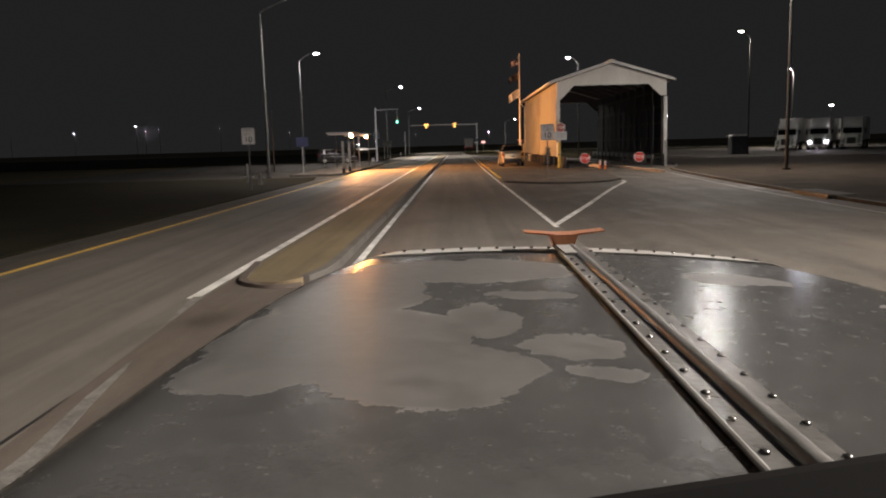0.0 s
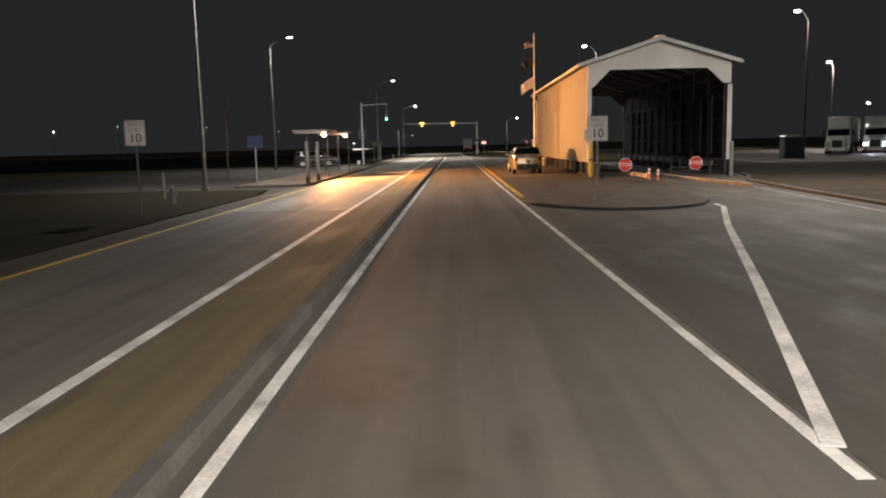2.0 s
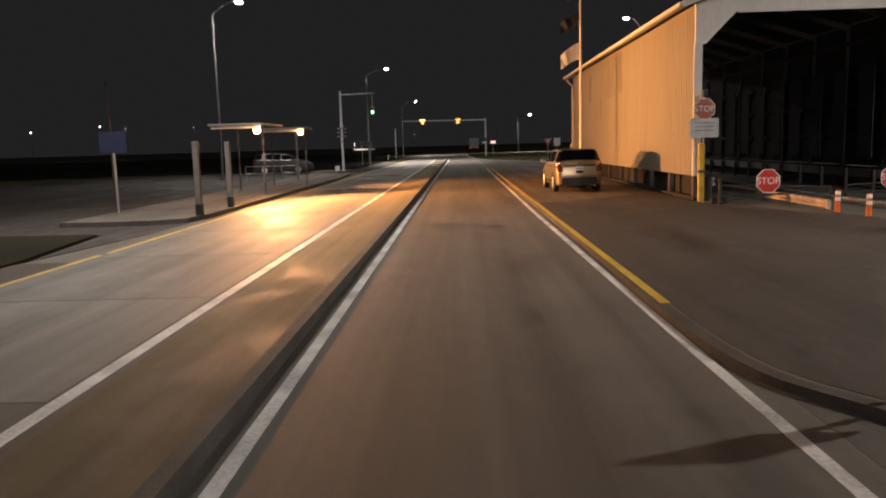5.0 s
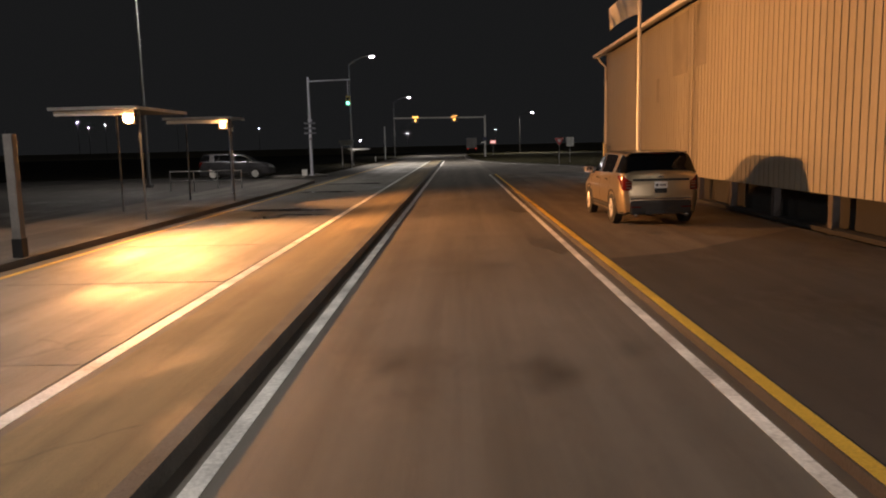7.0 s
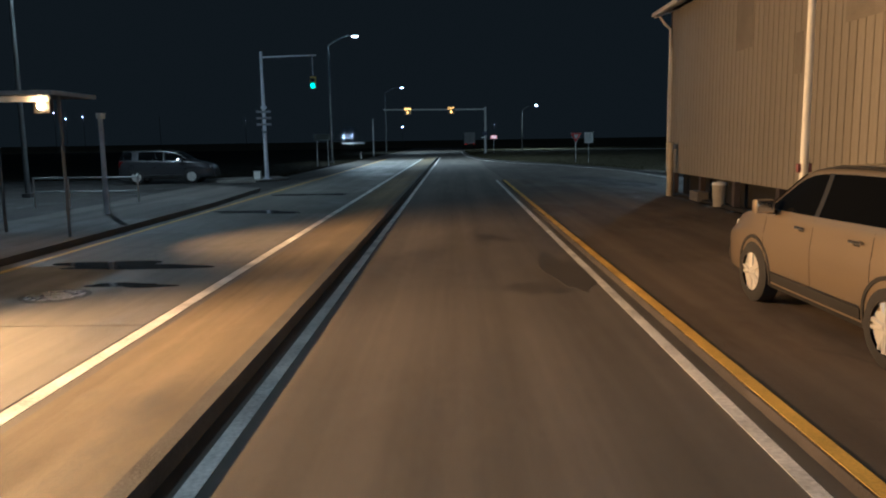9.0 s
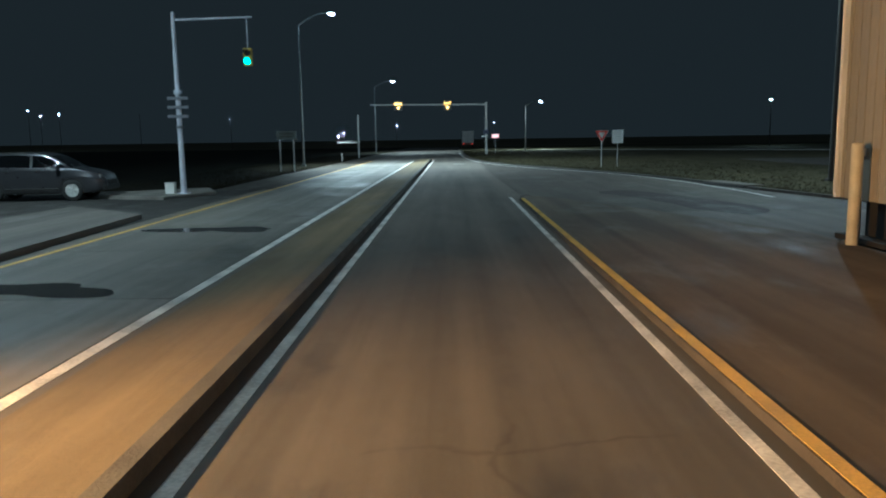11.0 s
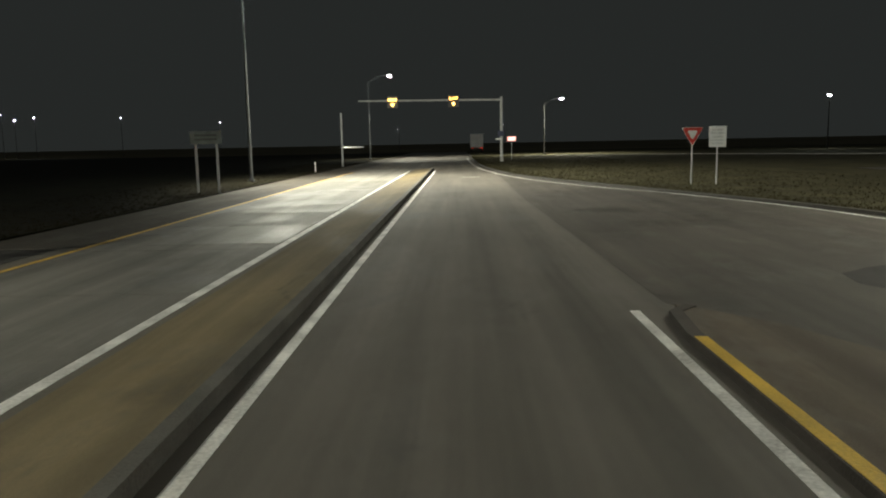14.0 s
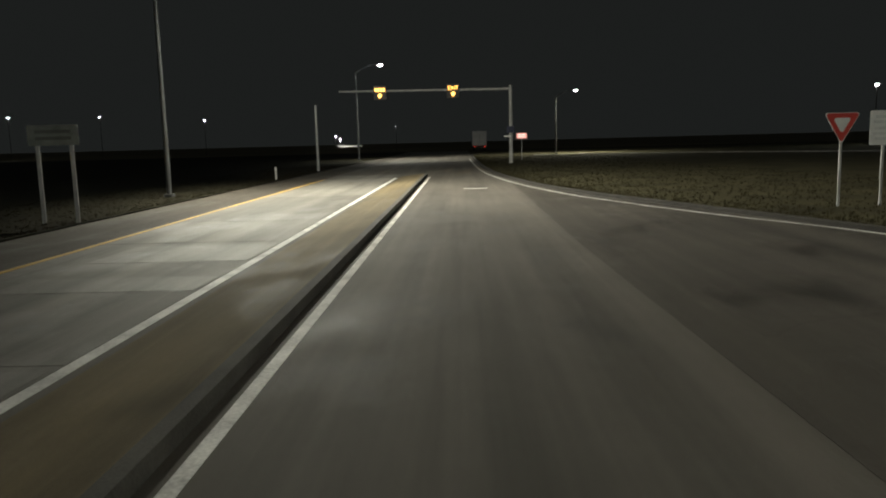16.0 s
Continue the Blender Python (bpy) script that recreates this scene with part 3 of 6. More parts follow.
part("downspout", pipe(B(), [(X0 - 0.48, Y1 - 0.2, EAVE - 0.15), (X0 - 0.3, Y1 - 0.15, EAVE - 0.4), (X0 - 0.07, Y1 - 0.1, EAVE - 0.6), (X0 - 0.07, Y1 - 0.1, 0.95)], 0.05), TRIM, shed, "white downspout")
part("conduit", pipe(B(), [(X0 - 0.06, 75.3, EAVE - 0.1), (X0 - 0.06, 75.3, 0.9)], 0.03), SIDING, shed, "thin painted conduit on the wall")
for y, z in ((89.0, 1.75),):
    part("junction_box", box(B(), (X0 - 0.07, y, z), (0.08, 0.16, 0.16), 0.01), GALV, shed)
# steel frames, girts and foundation posts under the raised walls
for i in range(10):
    y = Y0 + 0.4 + i * (Y1 - Y0 - 0.8) / 9
    for x in (X0 + 0.16, X1 - 0.16):
        part("column", box(B(), (x, y, EAVE / 2 + 0.02), (0.16, 0.20, EAVE + 0.04), 0.008), DARKSTEEL, shed, "dark steel column standing below the siding")
    for s in (-1, 1):
        rb = box(B(), (0, 0, 0), (math.hypot(3.9, 1.2), 0.15, 0.22))
        o = part("rafter", rb, DARKSTEEL, shed)
        o.matrix_basis = pose(XM + s * 1.95, y, (PEAK + EAVE) / 2 - 0.14, 0, s * math.degrees(math.atan2(PEAK - EAVE, 4.05)), 0)
for x in (X0 + 0.28, X1 - 0.28):
    for z in (2.0, 3.2, 4.4, 5.6):
        part("girt", box(B(), (x, (Y0 + Y1) / 2, z), (0.08, Y1 - Y0 - 0.3, 0.16), 0.008), DARKSTEEL, shed)
# near-black tone and a set-back board imitate the shade below the raised siding
UNDERWALL_SHADE = mat("underwall_shade", (0.020, 0.019, 0.018), 0.9, vary=0.4, scale=2)
part("ground_beam", box(B(), (X1 - 0.16, (Y0 + Y1) / 2, 0.42), (0.16, Y1 - Y0, 0.84)), KERB, shed, "dark base wall of the far side")
part("footing", box(B(), (X0 + 0.16, (Y0 + Y1) / 2, 0.1), (0.3, Y1 - Y0, 0.10), 0.01), UNDERWALL_SHADE, shed, "low concrete footing strip, coloured as in shade")
part("shade_board", box(B(), (X0 + 0.55, (Y0 + Y1) / 2, 0.40), (0.10, Y1 - Y0 - 0.4, 0.80)), UNDERWALL_SHADE, shed, "dark board standing in for the shade under the siding")


def guard_rail(x, y0, y1):
    g = thing("guard_rail", "galvanised W-beam guard rail on steel posts inside the shed", "guard rail", "guard rails in the shed")
    prof = [(0, 0.48), (0.05, 0.52), (0.05, 0.58), (0, 0.62), (0, 0.66), (0.05, 0.70), (0.05, 0.76), (0, 0.80), (-0.012, 0.80), (-0.012, 0.48)]
    part("beam", prism(B(), [(x + px, z) for px, z in prof], "y", y0, y1), GALV, g)
    n = int((y1 - y0) / 2.0)
    for i in range(n + 1):
        part("post", box(B(), (x - 0.09, y0 + 0.1 + i * (y1 - y0 - 0.2) / n, 0.38), (0.1, 0.15, 0.8)), DARKSTEEL, g)


guard_rail(X0 + 0.75, Y0 + 0.3, Y1 - 0.6)
# weathered low rail along the middle of the bay
WORN_RAIL = mat("weathered_guard_rail", (0.46, 0.38, 0.33), 0.6, 0.3, vary=0.4, scale=3)
fr = thing("guard_rail", "low weathered guide rail running into the weighing bay", "guard rail", at=pose(9.98, 58.4, 0, 0, 0, 0.6))
prof = [(0, 0.16), (-0.05, 0.19), (-0.05, 0.24), (0, 0.27), (0, 0.30), (-0.05, 0.33), (-0.05, 0.38), (0, 0.41), (0.012, 0.41), (0.012, 0.16)]
part("beam", prism(B(), [(x, z - 0.08) for x, z in prof], "y", 0.0, 15.0), WORN_RAIL, fr)
part("end_shoe", box(B(), (-0.02, -0.06, 0.20), (0.10, 0.16, 0.26), 0.03), WORN_RAIL, fr)
for i in range(8):
    part("post", box(B(), (0.08, 0.3 + i * 2.05, 0.16), (0.12, 0.10, 0.32), 0.008), DARKSTEEL, fr)
PALE_KERB = mat("pale_worn_kerb", (0.34, 0.29, 0.25), 0.8, vary=0.5, scale=1.2, fine=18, bump=0.1)
kb = strip(B(), curve_pts([(12.35, 50.5), (12.2, 54.5), (11.9, 58.5), (11.85, 62.0), (11.85, 84.0)], 4), 0.24, -0.02, 0.15)
tagged(link_mesh("kerb_bay", kb, PALE_KERB), "low pale worn kerb leading into the weighing bay", "kerb", kind="structure")
guard_rail(X1 - 0.85, Y0 + 0.3, Y1 - 0.6)
# strip screens hanging along the far wall of the bay, darkened to imitate its shade
for i in range(12):
    sc = box(B(), (X1 - 0.62, 64.5 + i * 2.05, 2.9), (0.03, 1.1, 3.4), 0.008)
    tagged(link_mesh("screen_panel", sc, mat("grey_screen", (0.055, 0.06, 0.068), 0.7, vary=0.3) if i == 0 else bpy.data.materials["grey_screen"]), "grey panel hanging on the bay's inner wall", "screen panel", "panels on the bay wall").parent = shed

# ---------------------------------------------------------------- signs
INK_WORN = mat("worn_grey_ink", (0.26, 0.26, 0.25), 0.7, vary=0.4, scale=12)
OCT = [(math.cos(math.pi / 8 + k * math.pi / 4), math.sin(math.pi / 8 + k * math.pi / 4)) for k in range(8)]


def round_rect(w, h, r, n=4):
    out = []
    for cx, cz, a0 in ((w / 2 - r, h / 2 - r, 0), (-w / 2 + r, h / 2 - r, 90), (-w / 2 + r, -h / 2 + r, 180), (w / 2 - r, -h / 2 + r, 270)):
        out += [(cx + r * math.cos(radians(a0 + k * 90 / n)), cz + r * math.sin(radians(a0 + k * 90 / n))) for k in range(n + 1)]
    return out


def plate(outline, y0, y1, k=1.0, dz=0.0):
    return prism(B(), [(x * k, z * k + dz) for x, z in outline], "y", y0, y1)


def sign_post(parent, h, square=True, y=0.03, m=None):
    bm = box(B(), (0, y, h / 2), (0.06, 0.045, h), 0.004) if square else rod(B(), (0, y, 0), (0, y, h), 0.035)
    return part("post", bm, m or GALV, parent, "galvanised steel post")


def speed_sign(x, y, zc, turn=0, label="white speed limit sign on a steel post"):
    s = thing("speed_limit_sign", label, "road sign", "speed limit signs", at=pose(x, y, 0, 0, 0, turn))
    sign_post(s, zc + 0.34, m=POLEM)
    p = part("panel", plate(round_rect(0.66, 0.80, 0.045), -0.004, 0.004, 1, zc), SIGN_WHITE, s, "white reflective sheet")
    b = B()
    for k in range(4):
        c, d = ((0, 0.372), (0, -0.372), (-0.302, 0), (0.302, 0))[k], ((0.61, 0.010), (0.61, 0.010), (0.010, 0.74), (0.010, 0.74))[k]
        box(b, (c[0], -0.006, zc + c[1]), (d[0], 0.004, d[1]))
    part("border", b, INK, p)
    lettering("word", "SPEED", 0.18, INK_WORN, p, pose(0, -0.006, zc + 0.27, 90), 0.002)
    lettering("word", "LIMIT", 0.18, INK_WORN, p, pose(0, -0.006, zc + 0.10, 90), 0.002)
    n = lettering("numeral", "10", 0.41, INK, p, pose(0, -0.006, zc - 0.17, 90), 0.002)
    return s


speed_sign(4.62, 43.4, 2.48, 0, "white speed limit sign on the traffic island")
speed_sign(-10.25, 42.52, 2.68, 0, "white speed limit sign on the grass verge")


def stop_face(parent, zc, r=0.38, y=-0.02):
    p = part("stop_panel", plate(OCT, y - 0.004, y + 0.004, r * 1.04, zc), SIGN_WHITE, parent, "white border of the octagon")
    q = part("face", plate(OCT, y - 0.008, y - 0.004, r * 0.97, zc), SIGN_RED, p, "red octagonal face")
    lettering("word", "STOP", r * 0.78, SIGN_WHITE, p, pose(0, y - 0.010, zc, 90), 0.002)
    return p


GATE = mat("dark_gate_pipe", (0.028, 0.027, 0.026), 0.6, vary=0.3, scale=4)


def swing_gate(xh, xe, y, sx, label):
    """A low swing gate from a hinge post at xh to its free end at xe, with a stop sign at sx."""
    g = thing("swing_gate", label, "gate", "gates across the bay", at=pose(0, y, 0))
    d = 1 if xe > xh else -1
    part("hinge_post", rod(B(), (xh, 0, 0), (xh, 0, 0.85), 0.05), GATE, g)
    part("rail", rod(B(), (xh, 0, 0.62), (xe, 0, 0.50), 0.025), GATE, g, "dull horizontal rail")
    part("rail", rod(B(), (xh, 0, 0.30), (xe, 0, 0.30), 0.02), GATE, g, "dull horizontal rail")
    part("brace", rod(B(), (xh, 0, 0.1), (xe - d * 0.5, 0, 0.48), 0.015), GATE, g)
    part("leg", rod(B(), (xe, 0, 0), (xe, 0, 0.5), 0.025), GATE, g)
    st = stop_face(g, 0.72, 0.38)
    st.location.x = sx


swing_gate(7.95, 11.35, 61.15, 9.42, "low dark pipe gate carrying a red stop sign")
swing_gate(15.25, 12.05, 61.6, 13.47, "low dark pipe gate carrying a red stop sign")


def delineator(x, y):
    d = thing("delineator", "orange plastic delineator post with white bands", "traffic cone", "delineators between the gates", at=pose(x, y, 0))
    part("base", rod(B(), (0, 0, 0), (0, 0, 0.05), 0.16, 0.13, 10), BLACK, d)
    part("tube", rod(B(), (0, 0, 0.05), (0, 0, 0.64), 0.07, 0.055), SIGN_ORANGE, d)
    for z in (0.36, 0.52):
        part("band", rod(B(), (0, 0, z), (0, 0, z + 0.09), 0.072, 0.068), SIGN_WHITE, d)
    part("cap", rod(B(), (0, 0, 0.64), (0, 0, 0.67), 0.055, 0.03), BLACK, d)


delineator(9.86, 57.6)
delineator(9.95, 56.2)


def bollard(x, y, h, m, label):
    b = thing("bollard", label, "bollard", at=pose(x, y, 0))
    o = part("pipe", rod(B(), (0, 0, 0), (0, 0, h), 0.105, n=16), m, b)
    c = B()
    bmesh.ops.create_uvsphere(c, u_segments=16, v_segments=8, radius=0.105)
    bmesh.ops.scale(c, vec=(1, 1, 0.55), verts=c.verts)
    bmesh.ops.translate(c, vec=(0, 0, h), verts=c.verts)
    part("dome", c, m, b)
    smooth(o)
    return b


POSTGREY = mat("dull_grey_steel", (0.26, 0.26, 0.25), 0.6, vary=0.3, scale=3)
CREAM_POST = mat("cream_painted_steel", (0.55, 0.50, 0.36), 0.5, vary=0.2, scale=3)
yb = bollard(7.66, 62.15, 1.88, YELLOW_POST, "tall yellow steel bollard at the shed's corner")
part("band", rod(B(), (0, 0, 0.98), (0, 0, 1.08), 0.112, n=16), DARKSTEEL, yb, "dark clamp band")
part("base_plate", box(B(), (0, 0, 0.015), (0.34, 0.34, 0.03), 0.006), DARKSTEEL, yb)
bollard(15.25, 61.0, 1.85, POSTGREY, "tall pale steel bollard at the bay's far corner")
bollard(7.33, 88.75, 1.88, CREAM_POST, "tall pale steel bollard at the shed's rear corner")
ws = thing("stop_sign", "faded stop sign over a blank white placard on the shed's corner", "road sign", at=pose(7.80, 62.35, 0))
part("post", rod(B(), (0.0, 0.06, 0), (0.0, 0.06, 3.55), 0.035), GALV, ws)
FADED = mat("faded_red_sheet", (0.42, 0.13, 0.10), 0.6, vary=0.2, scale=4)
fp = part("stop_panel", plate(OCT, -0.024, -0.016, 0.36, 3.02), SIGN_WHITE, ws, "white border of the octagon")
part("face", plate(OCT, -0.029, -0.025, 0.335, 3.02), FADED, fp, "faded red octagonal face")
lettering("word", "STOP", 0.27, SIGN_WHITE, fp, pose(0, -0.031, 3.02, 90), 0.002)
pl = part("placard", plate(round_rect(0.92, 0.62, 0.03), -0.02, -0.012, 1, 2.42), mat("dull_white_placard", (0.52, 0.53, 0.55), 0.6, vary=0.2), ws, "white rectangular placard with illegible lines")
bars = B()
for z in (2.58, 2.46, 2.34):
    box(bars, (0, -0.022, z), (0.62, 0.003, 0.035))
part("text_bar", bars, mat("pale_grey_ink", (0.28, 0.28, 0.29), 0.7), pl)
part("lamp_head", box(B(), (0.0, -0.02, 3.52), (0.16, 0.18, 0.22), 0.03), BLACK, ws)
bs = thing("wheel_chock", "pair of low black rubber chocks by the bollard", "wheel chock", at=pose(7.95, 61.75, 0))
for dx in (0, 0.28):
    part("block", box(B(), (dx, 0, 0.09), (0.2, 0.22, 0.18), 0.03), RUBBER, bs)

bk = thing("waste_bin", "pale plastic bin with a white lid under the raised siding", "bin", at=pose(7.62, 84.6, 0.08))
part("body", rod(B(), (0, 0, 0), (0, 0, 0.62), 0.17, 0.21, 16), mat("pale_bin_plastic", (0.40, 0.37, 0.30), 0.6, vary=0.2), bk)
part("lid", rod(B(), (0, 0, 0.62), (0, 0, 0.70), 0.24, 0.20, 16), SIGN_WHITE, bk, "white lid")
part("handle", box(B(), (0, 0, 0.715), (0.16, 0.05, 0.04), 0.01), TRIM, bk)
cbk = thing("concrete_block", "pale concrete block lying under the shed's siding", "block", at=pose(7.66, 86.6, 0.08))
part("block", box(B(), (0, 0, 0.16), (0.35, 0.85, 0.30), 0.02), CONCRETE, cbk)

# yield and notice signs on the verge
yv = thing("yield_sign", "red and white triangular yield sign on a steel post", "road sign", at=pose(9.95, 126.0, -0.02))
sign_post(yv, 2.40, m=MAST)
def tri(r):
    out = []
    for k in range(3):
        a = radians(-90 + 120 * k)
        cx, cz = (r - 0.05) * math.cos(a), (r - 0.05) * math.sin(a)
        out += [(cx + 0.05 * math.cos(a + radians(d)), cz + 0.05 * math.sin(a + radians(d))) for d in (-60, -20, 20, 60)]
    return out
yp = part("panel", plate(tri(0.49), -0.004, 0.004, 1, 2.24), SIGN_WHITE, yv, "white rim of the triangle")
part("face", plate(tri(0.463), -0.008, -0.004, 1, 2.24), SIGN_RED, yp, "red triangular face")
part("centre", plate(tri(0.225), -0.012, -0.008, 1, 2.24), SIGN_WHITE, yp, "white inner triangle")
nv = thing("notice_sign", "white rectangular notice sign on a steel post", "road sign", at=pose(10.98, 125.9, -0.02))
sign_post(nv, 2.45, m=MAST)
npan = part("panel", plate(round_rect(0.74, 0.88, 0.04), -0.004, 0.004, 1, 2.10), SIGN_WHITE, nv, "white panel with illegible lines")
bars = B()
for z, w in ((2.38, 0.46), (2.25, 0.56), (2.09, 0.5), (1.95, 0.56), (1.82, 0.46)):
    box(bars, (0, -0.006, z), (w, 0.003, 0.07))
part("text_bar", bars, mat("faint_ink", (0.70, 0.70, 0.69), 0.7), npan)
ls = thing("guide_sign", "low grey guide sign on two square posts", "road sign", at=pose(-11.0, 126.6, 0.04, 0, 0, 6))
part("panel", plate(round_rect(1.35, 0.56, 0.05), -0.012, 0.012, 1, 2.42), SIGN_GREY, ls, "worn grey sign panel")
bars = B()
for z in (2.52, 2.34):
    box(bars, (0, -0.015, z), (0.95, 0.004, 0.09))
part("text_bar", bars, mat("dim_sign_ink", (0.14, 0.15, 0.14), 0.7), ls)
for dx in (-0.45, 0.45):
    part("post", box(B(), (dx, 0.05, 1.1), (0.10, 0.07, 2.2), 0.006), GALV, ls)
bl = thing("blue_sign", "small blue information sign on a thin post", "road sign", at=pose(-11.6, 62.5, 0))
part("panel", plate(round_rect(0.9, 0.7, 0.04), -0.01, 0.01, 1, 2.5), SIGN_BLUE, bl)
sign_post(bl, 2.5)
osn = thing("lit_sign", "distant pinkish-white lit sign box on a post", "road sign", at=pose(6.0, 180.0, 0))
ob_ = part("sign_box", box(B(), (0, 0, 2.35), (1.0, 0.16, 0.54), 0.03), DARKSTEEL, osn)
part("lit_face", plate(round_rect(0.95, 0.49, 0.03), -0.09, -0.081, 1, 2.35), glow("pink_sign_lit", (1.0, 0.42, 0.34), 0.075), ob_, "softly lit pink face")
bars = B()
for z in (2.45, 2.27):
    box(bars, (0, -0.094, z), (0.68, 0.004, 0.07))
part("text_bar", bars, glow("white_sign_letters_lit", (1.0, 0.85, 0.8), 0.10), ob_)
sign_post(osn, 2.2)

# ---------------------------------------------------------------- lamp posts
def lamp_post(x, y, h, arm, light=True, watts=900, cone=165, label="tall aluminium street lamp with one lit head", aimx=0.0, lens=None, base=True, blend=1.0, metal=None, gantry_fill=0):
    """A tapered pole with a davit arm of that reach in x (0: head on the pole's top) and a flat lit head; the last
    value: the watts of an extra spot added to brighten the sign gantry."""
    pm = metal or POLEM
    p = thing("street_lamp", label, "street lamp", "street lamps", at=pose(x, y, 0))
    po = part("pole", rod(B(), (0, 0, 0.12), (0, 0, h - 0.9 if arm else h), 0.11, 0.06, 12), pm, p)
    smooth(po)
    if base:
        part("base", box(B(), (0, 0, 0.08), (0.36, 0.36, 0.2), 0.03), pm, p)
    s = 1 if arm > 0 else -1
    if arm:
        pts = [(arm * t, 0, h - 0.9 + 0.9 * math.sin(math.pi / 2 * min(1, t * 1.2))) for t in (0, 0.15, 0.35, 0.55, 0.75, 0.95)]
        part("arm", pipe(B(), pts, [0.06, 0.055, 0.05, 0.045, 0.04, 0.035]), pm, p)
    hd = part("head", box(B(), (arm, 0, h), (0.75, 0.32, 0.14), 0.05), pm, p)
    part("lens", box(B(), (arm, 0, h - 0.09), (0.40, 0.24, 0.12), 0.05), lens or LED_ON, hd, "lit lamp lens")
    if light:
        spot("street_lamp_light", x + arm, y, h - 0.30, watts, LED, cone, (x + arm + aimx, y, 0), blend=blend)
        if gantry_fill:
            # added spot, aimed at the gantry to brighten its arm
            spot("street_lamp_light", x + arm, y, h - 0.30, gantry_fill, LED, 70, (x + arm + 8.0, y + 32, 4.0))
    return p


# along the left side of the lanes
lamp_post(-13.0, 57.5, 12.1, 3.4, watts=430, cone=150)
# unseen lamp added on the right to brighten the start of the lanes
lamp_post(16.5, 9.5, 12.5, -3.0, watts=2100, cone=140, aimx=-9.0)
lamp_post(-17.8, 94.0, 12.8, 2.0, watts=380)
lamp_post(-11.9, 137.0, 12.0, 2.6, watts=1900, cone=150, aimx=10.0, gantry_fill=700)
lamp_post(-11.9, 197.0, 11.1, 2.9, watts=700, cone=140, aimx=4.0)
# right side, on poles darkened to read as unlit: shade put into their colour
POLE_UNLIT = mat("unlit_pole_metal", (0.022, 0.020, 0.018), 0.6, vary=0.2)
lamp_post(18.65, 48.3, 12.5, -3.0, watts=520, metal=POLE_UNLIT)
lamp_post(31.0, 87.4, 12.95, -1.0, watts=170, metal=POLE_UNLIT)
lamp_post(53.9, 130.2, 12.5, -0.6, watts=1000, metal=POLE_UNLIT)
lamp_post(16.25, 107.9, 12.9, -1.3, watts=270, metal=POLE_UNLIT)
lamp_post(12.6, 207.0, 8.2, 2.6, watts=900, metal=POLE_UNLIT)
lamp_post(55.5, 210.6, 8.1, 0, light=False, metal=POLE_UNLIT)
lamp_post(69.5, 150.0, 7.4, 0, light=False, metal=POLE_UNLIT)


# lights far off beyond the fields
def far_lamp(x, y, z, r=0.35):
    p = thing("distant_lamp", "distant white yard lamp on a thin pole", "street lamp", "distant lamps", at=pose(x, y, 0))
    part("pole", rod(B(), (0, 0, 0), (0, 0, z), 0.08, 0.05, 6), DARKSTEEL, p)
    b = B()
    bmesh.ops.create_icosphere(b, subdivisions=1, radius=r * 0.15)
    bmesh.ops.translate(b, vec=(0, 0, z), verts=b.verts)
    part("globe", b, FAR_WHITE, p)


for x, z, r in ((-147, 10.1, 0.55), (-123, 11.8, 0.7), (-119.5, 10.2, 0.6), (-114, 10.6, 0.75), (-90.5, 10.4, 0.4), (-64, 8.6, 0.5), (-31.2, 3.8, 0.6), (-15.8, 5.9, 0.45), (12.4, 6.4, 0.4), (-172, 9.5, 0.4)):
    far_lamp(x, 300, z, r)

# ---------------------------------------------------------------- flagpole
fp_ = thing("flagpole", "white flagpole with three limp flags beside the shed", "flagpole", at=pose(5.85, 75.35, 0.08))
smooth(part("pole", rod(B(), (0, 0, 0), (0, 0, 9.85), 0.075, 0.045, 14), TRIM, fp_))
bb = B()
bmesh.ops.create_uvsphere(bb, u_segments=10, v_segments=6, radius=0.09)
bmesh.ops.translate(bb, vec=(0, 0, 9.9), verts=bb.verts)
part("finial", bb, CHROME, fp_)


def flag(z, w, h, droop, materials, label, pick=None):
    """A limp cloth: folds along its length, sagging at the free end. pick: the material's number for a column and row."""
    bm = B()
    n, k = 14, 13
    g = [[bm.verts.new((-0.06 - w * i / n, 0.10 * math.sin(i * 1.0 + j * 0.22) * (i / n), z - h * j / k * (1 - 0.12 * i / n) - droop * (i / n) ** 1.4)) for j in range(k + 1)] for i in range(n + 1)]
    for i in range(n):
        for j in range(k):
            f = bm.faces.new((g[i][j], g[i + 1][j], g[i + 1][j + 1], g[i][j + 1]))
            f.material_index = pick(i, j) if pick else 0
    bmesh.ops.solidify(bm, geom=bm.faces[:], thickness=0.006)
    smooth(part("flag", bm, materials, fp_, label))


flag(9.40, 0.66, 0.52, 0.24, [CLOTH_RED, CLOTH_WHITE, CLOTH_BLUE], "faded striped flag with a blue corner", lambda i, j: 2 if i < 6 and j < 7 else j % 2)
flag(8.20, 0.90, 0.62, 0.50, CLOTH_DARK, "dark blue-grey flag hanging limp")
flag(6.75, 0.90, 0.80, 0.58, CLOTH_WHITE, "white flag hanging limp")
for dx in (-0.095, 0.09):
    part("junction_box", box(B(), (dx, 0, 1.48), (0.055, 0.07, 0.15), 0.015), CLOTH_RED, fp_, "small dark box strapped to the pole")

# ---------------------------------------------------------------- booth canopy on the left
CANOPY = mat("dull_grey_paint", (0.055, 0.055, 0.055), 0.7, vary=0.3, scale=2)
can = thing("booth_canopy", "low flat-roofed metal canopy on posts over the scale booth", "canopy", at=pose(0, 0, 0))
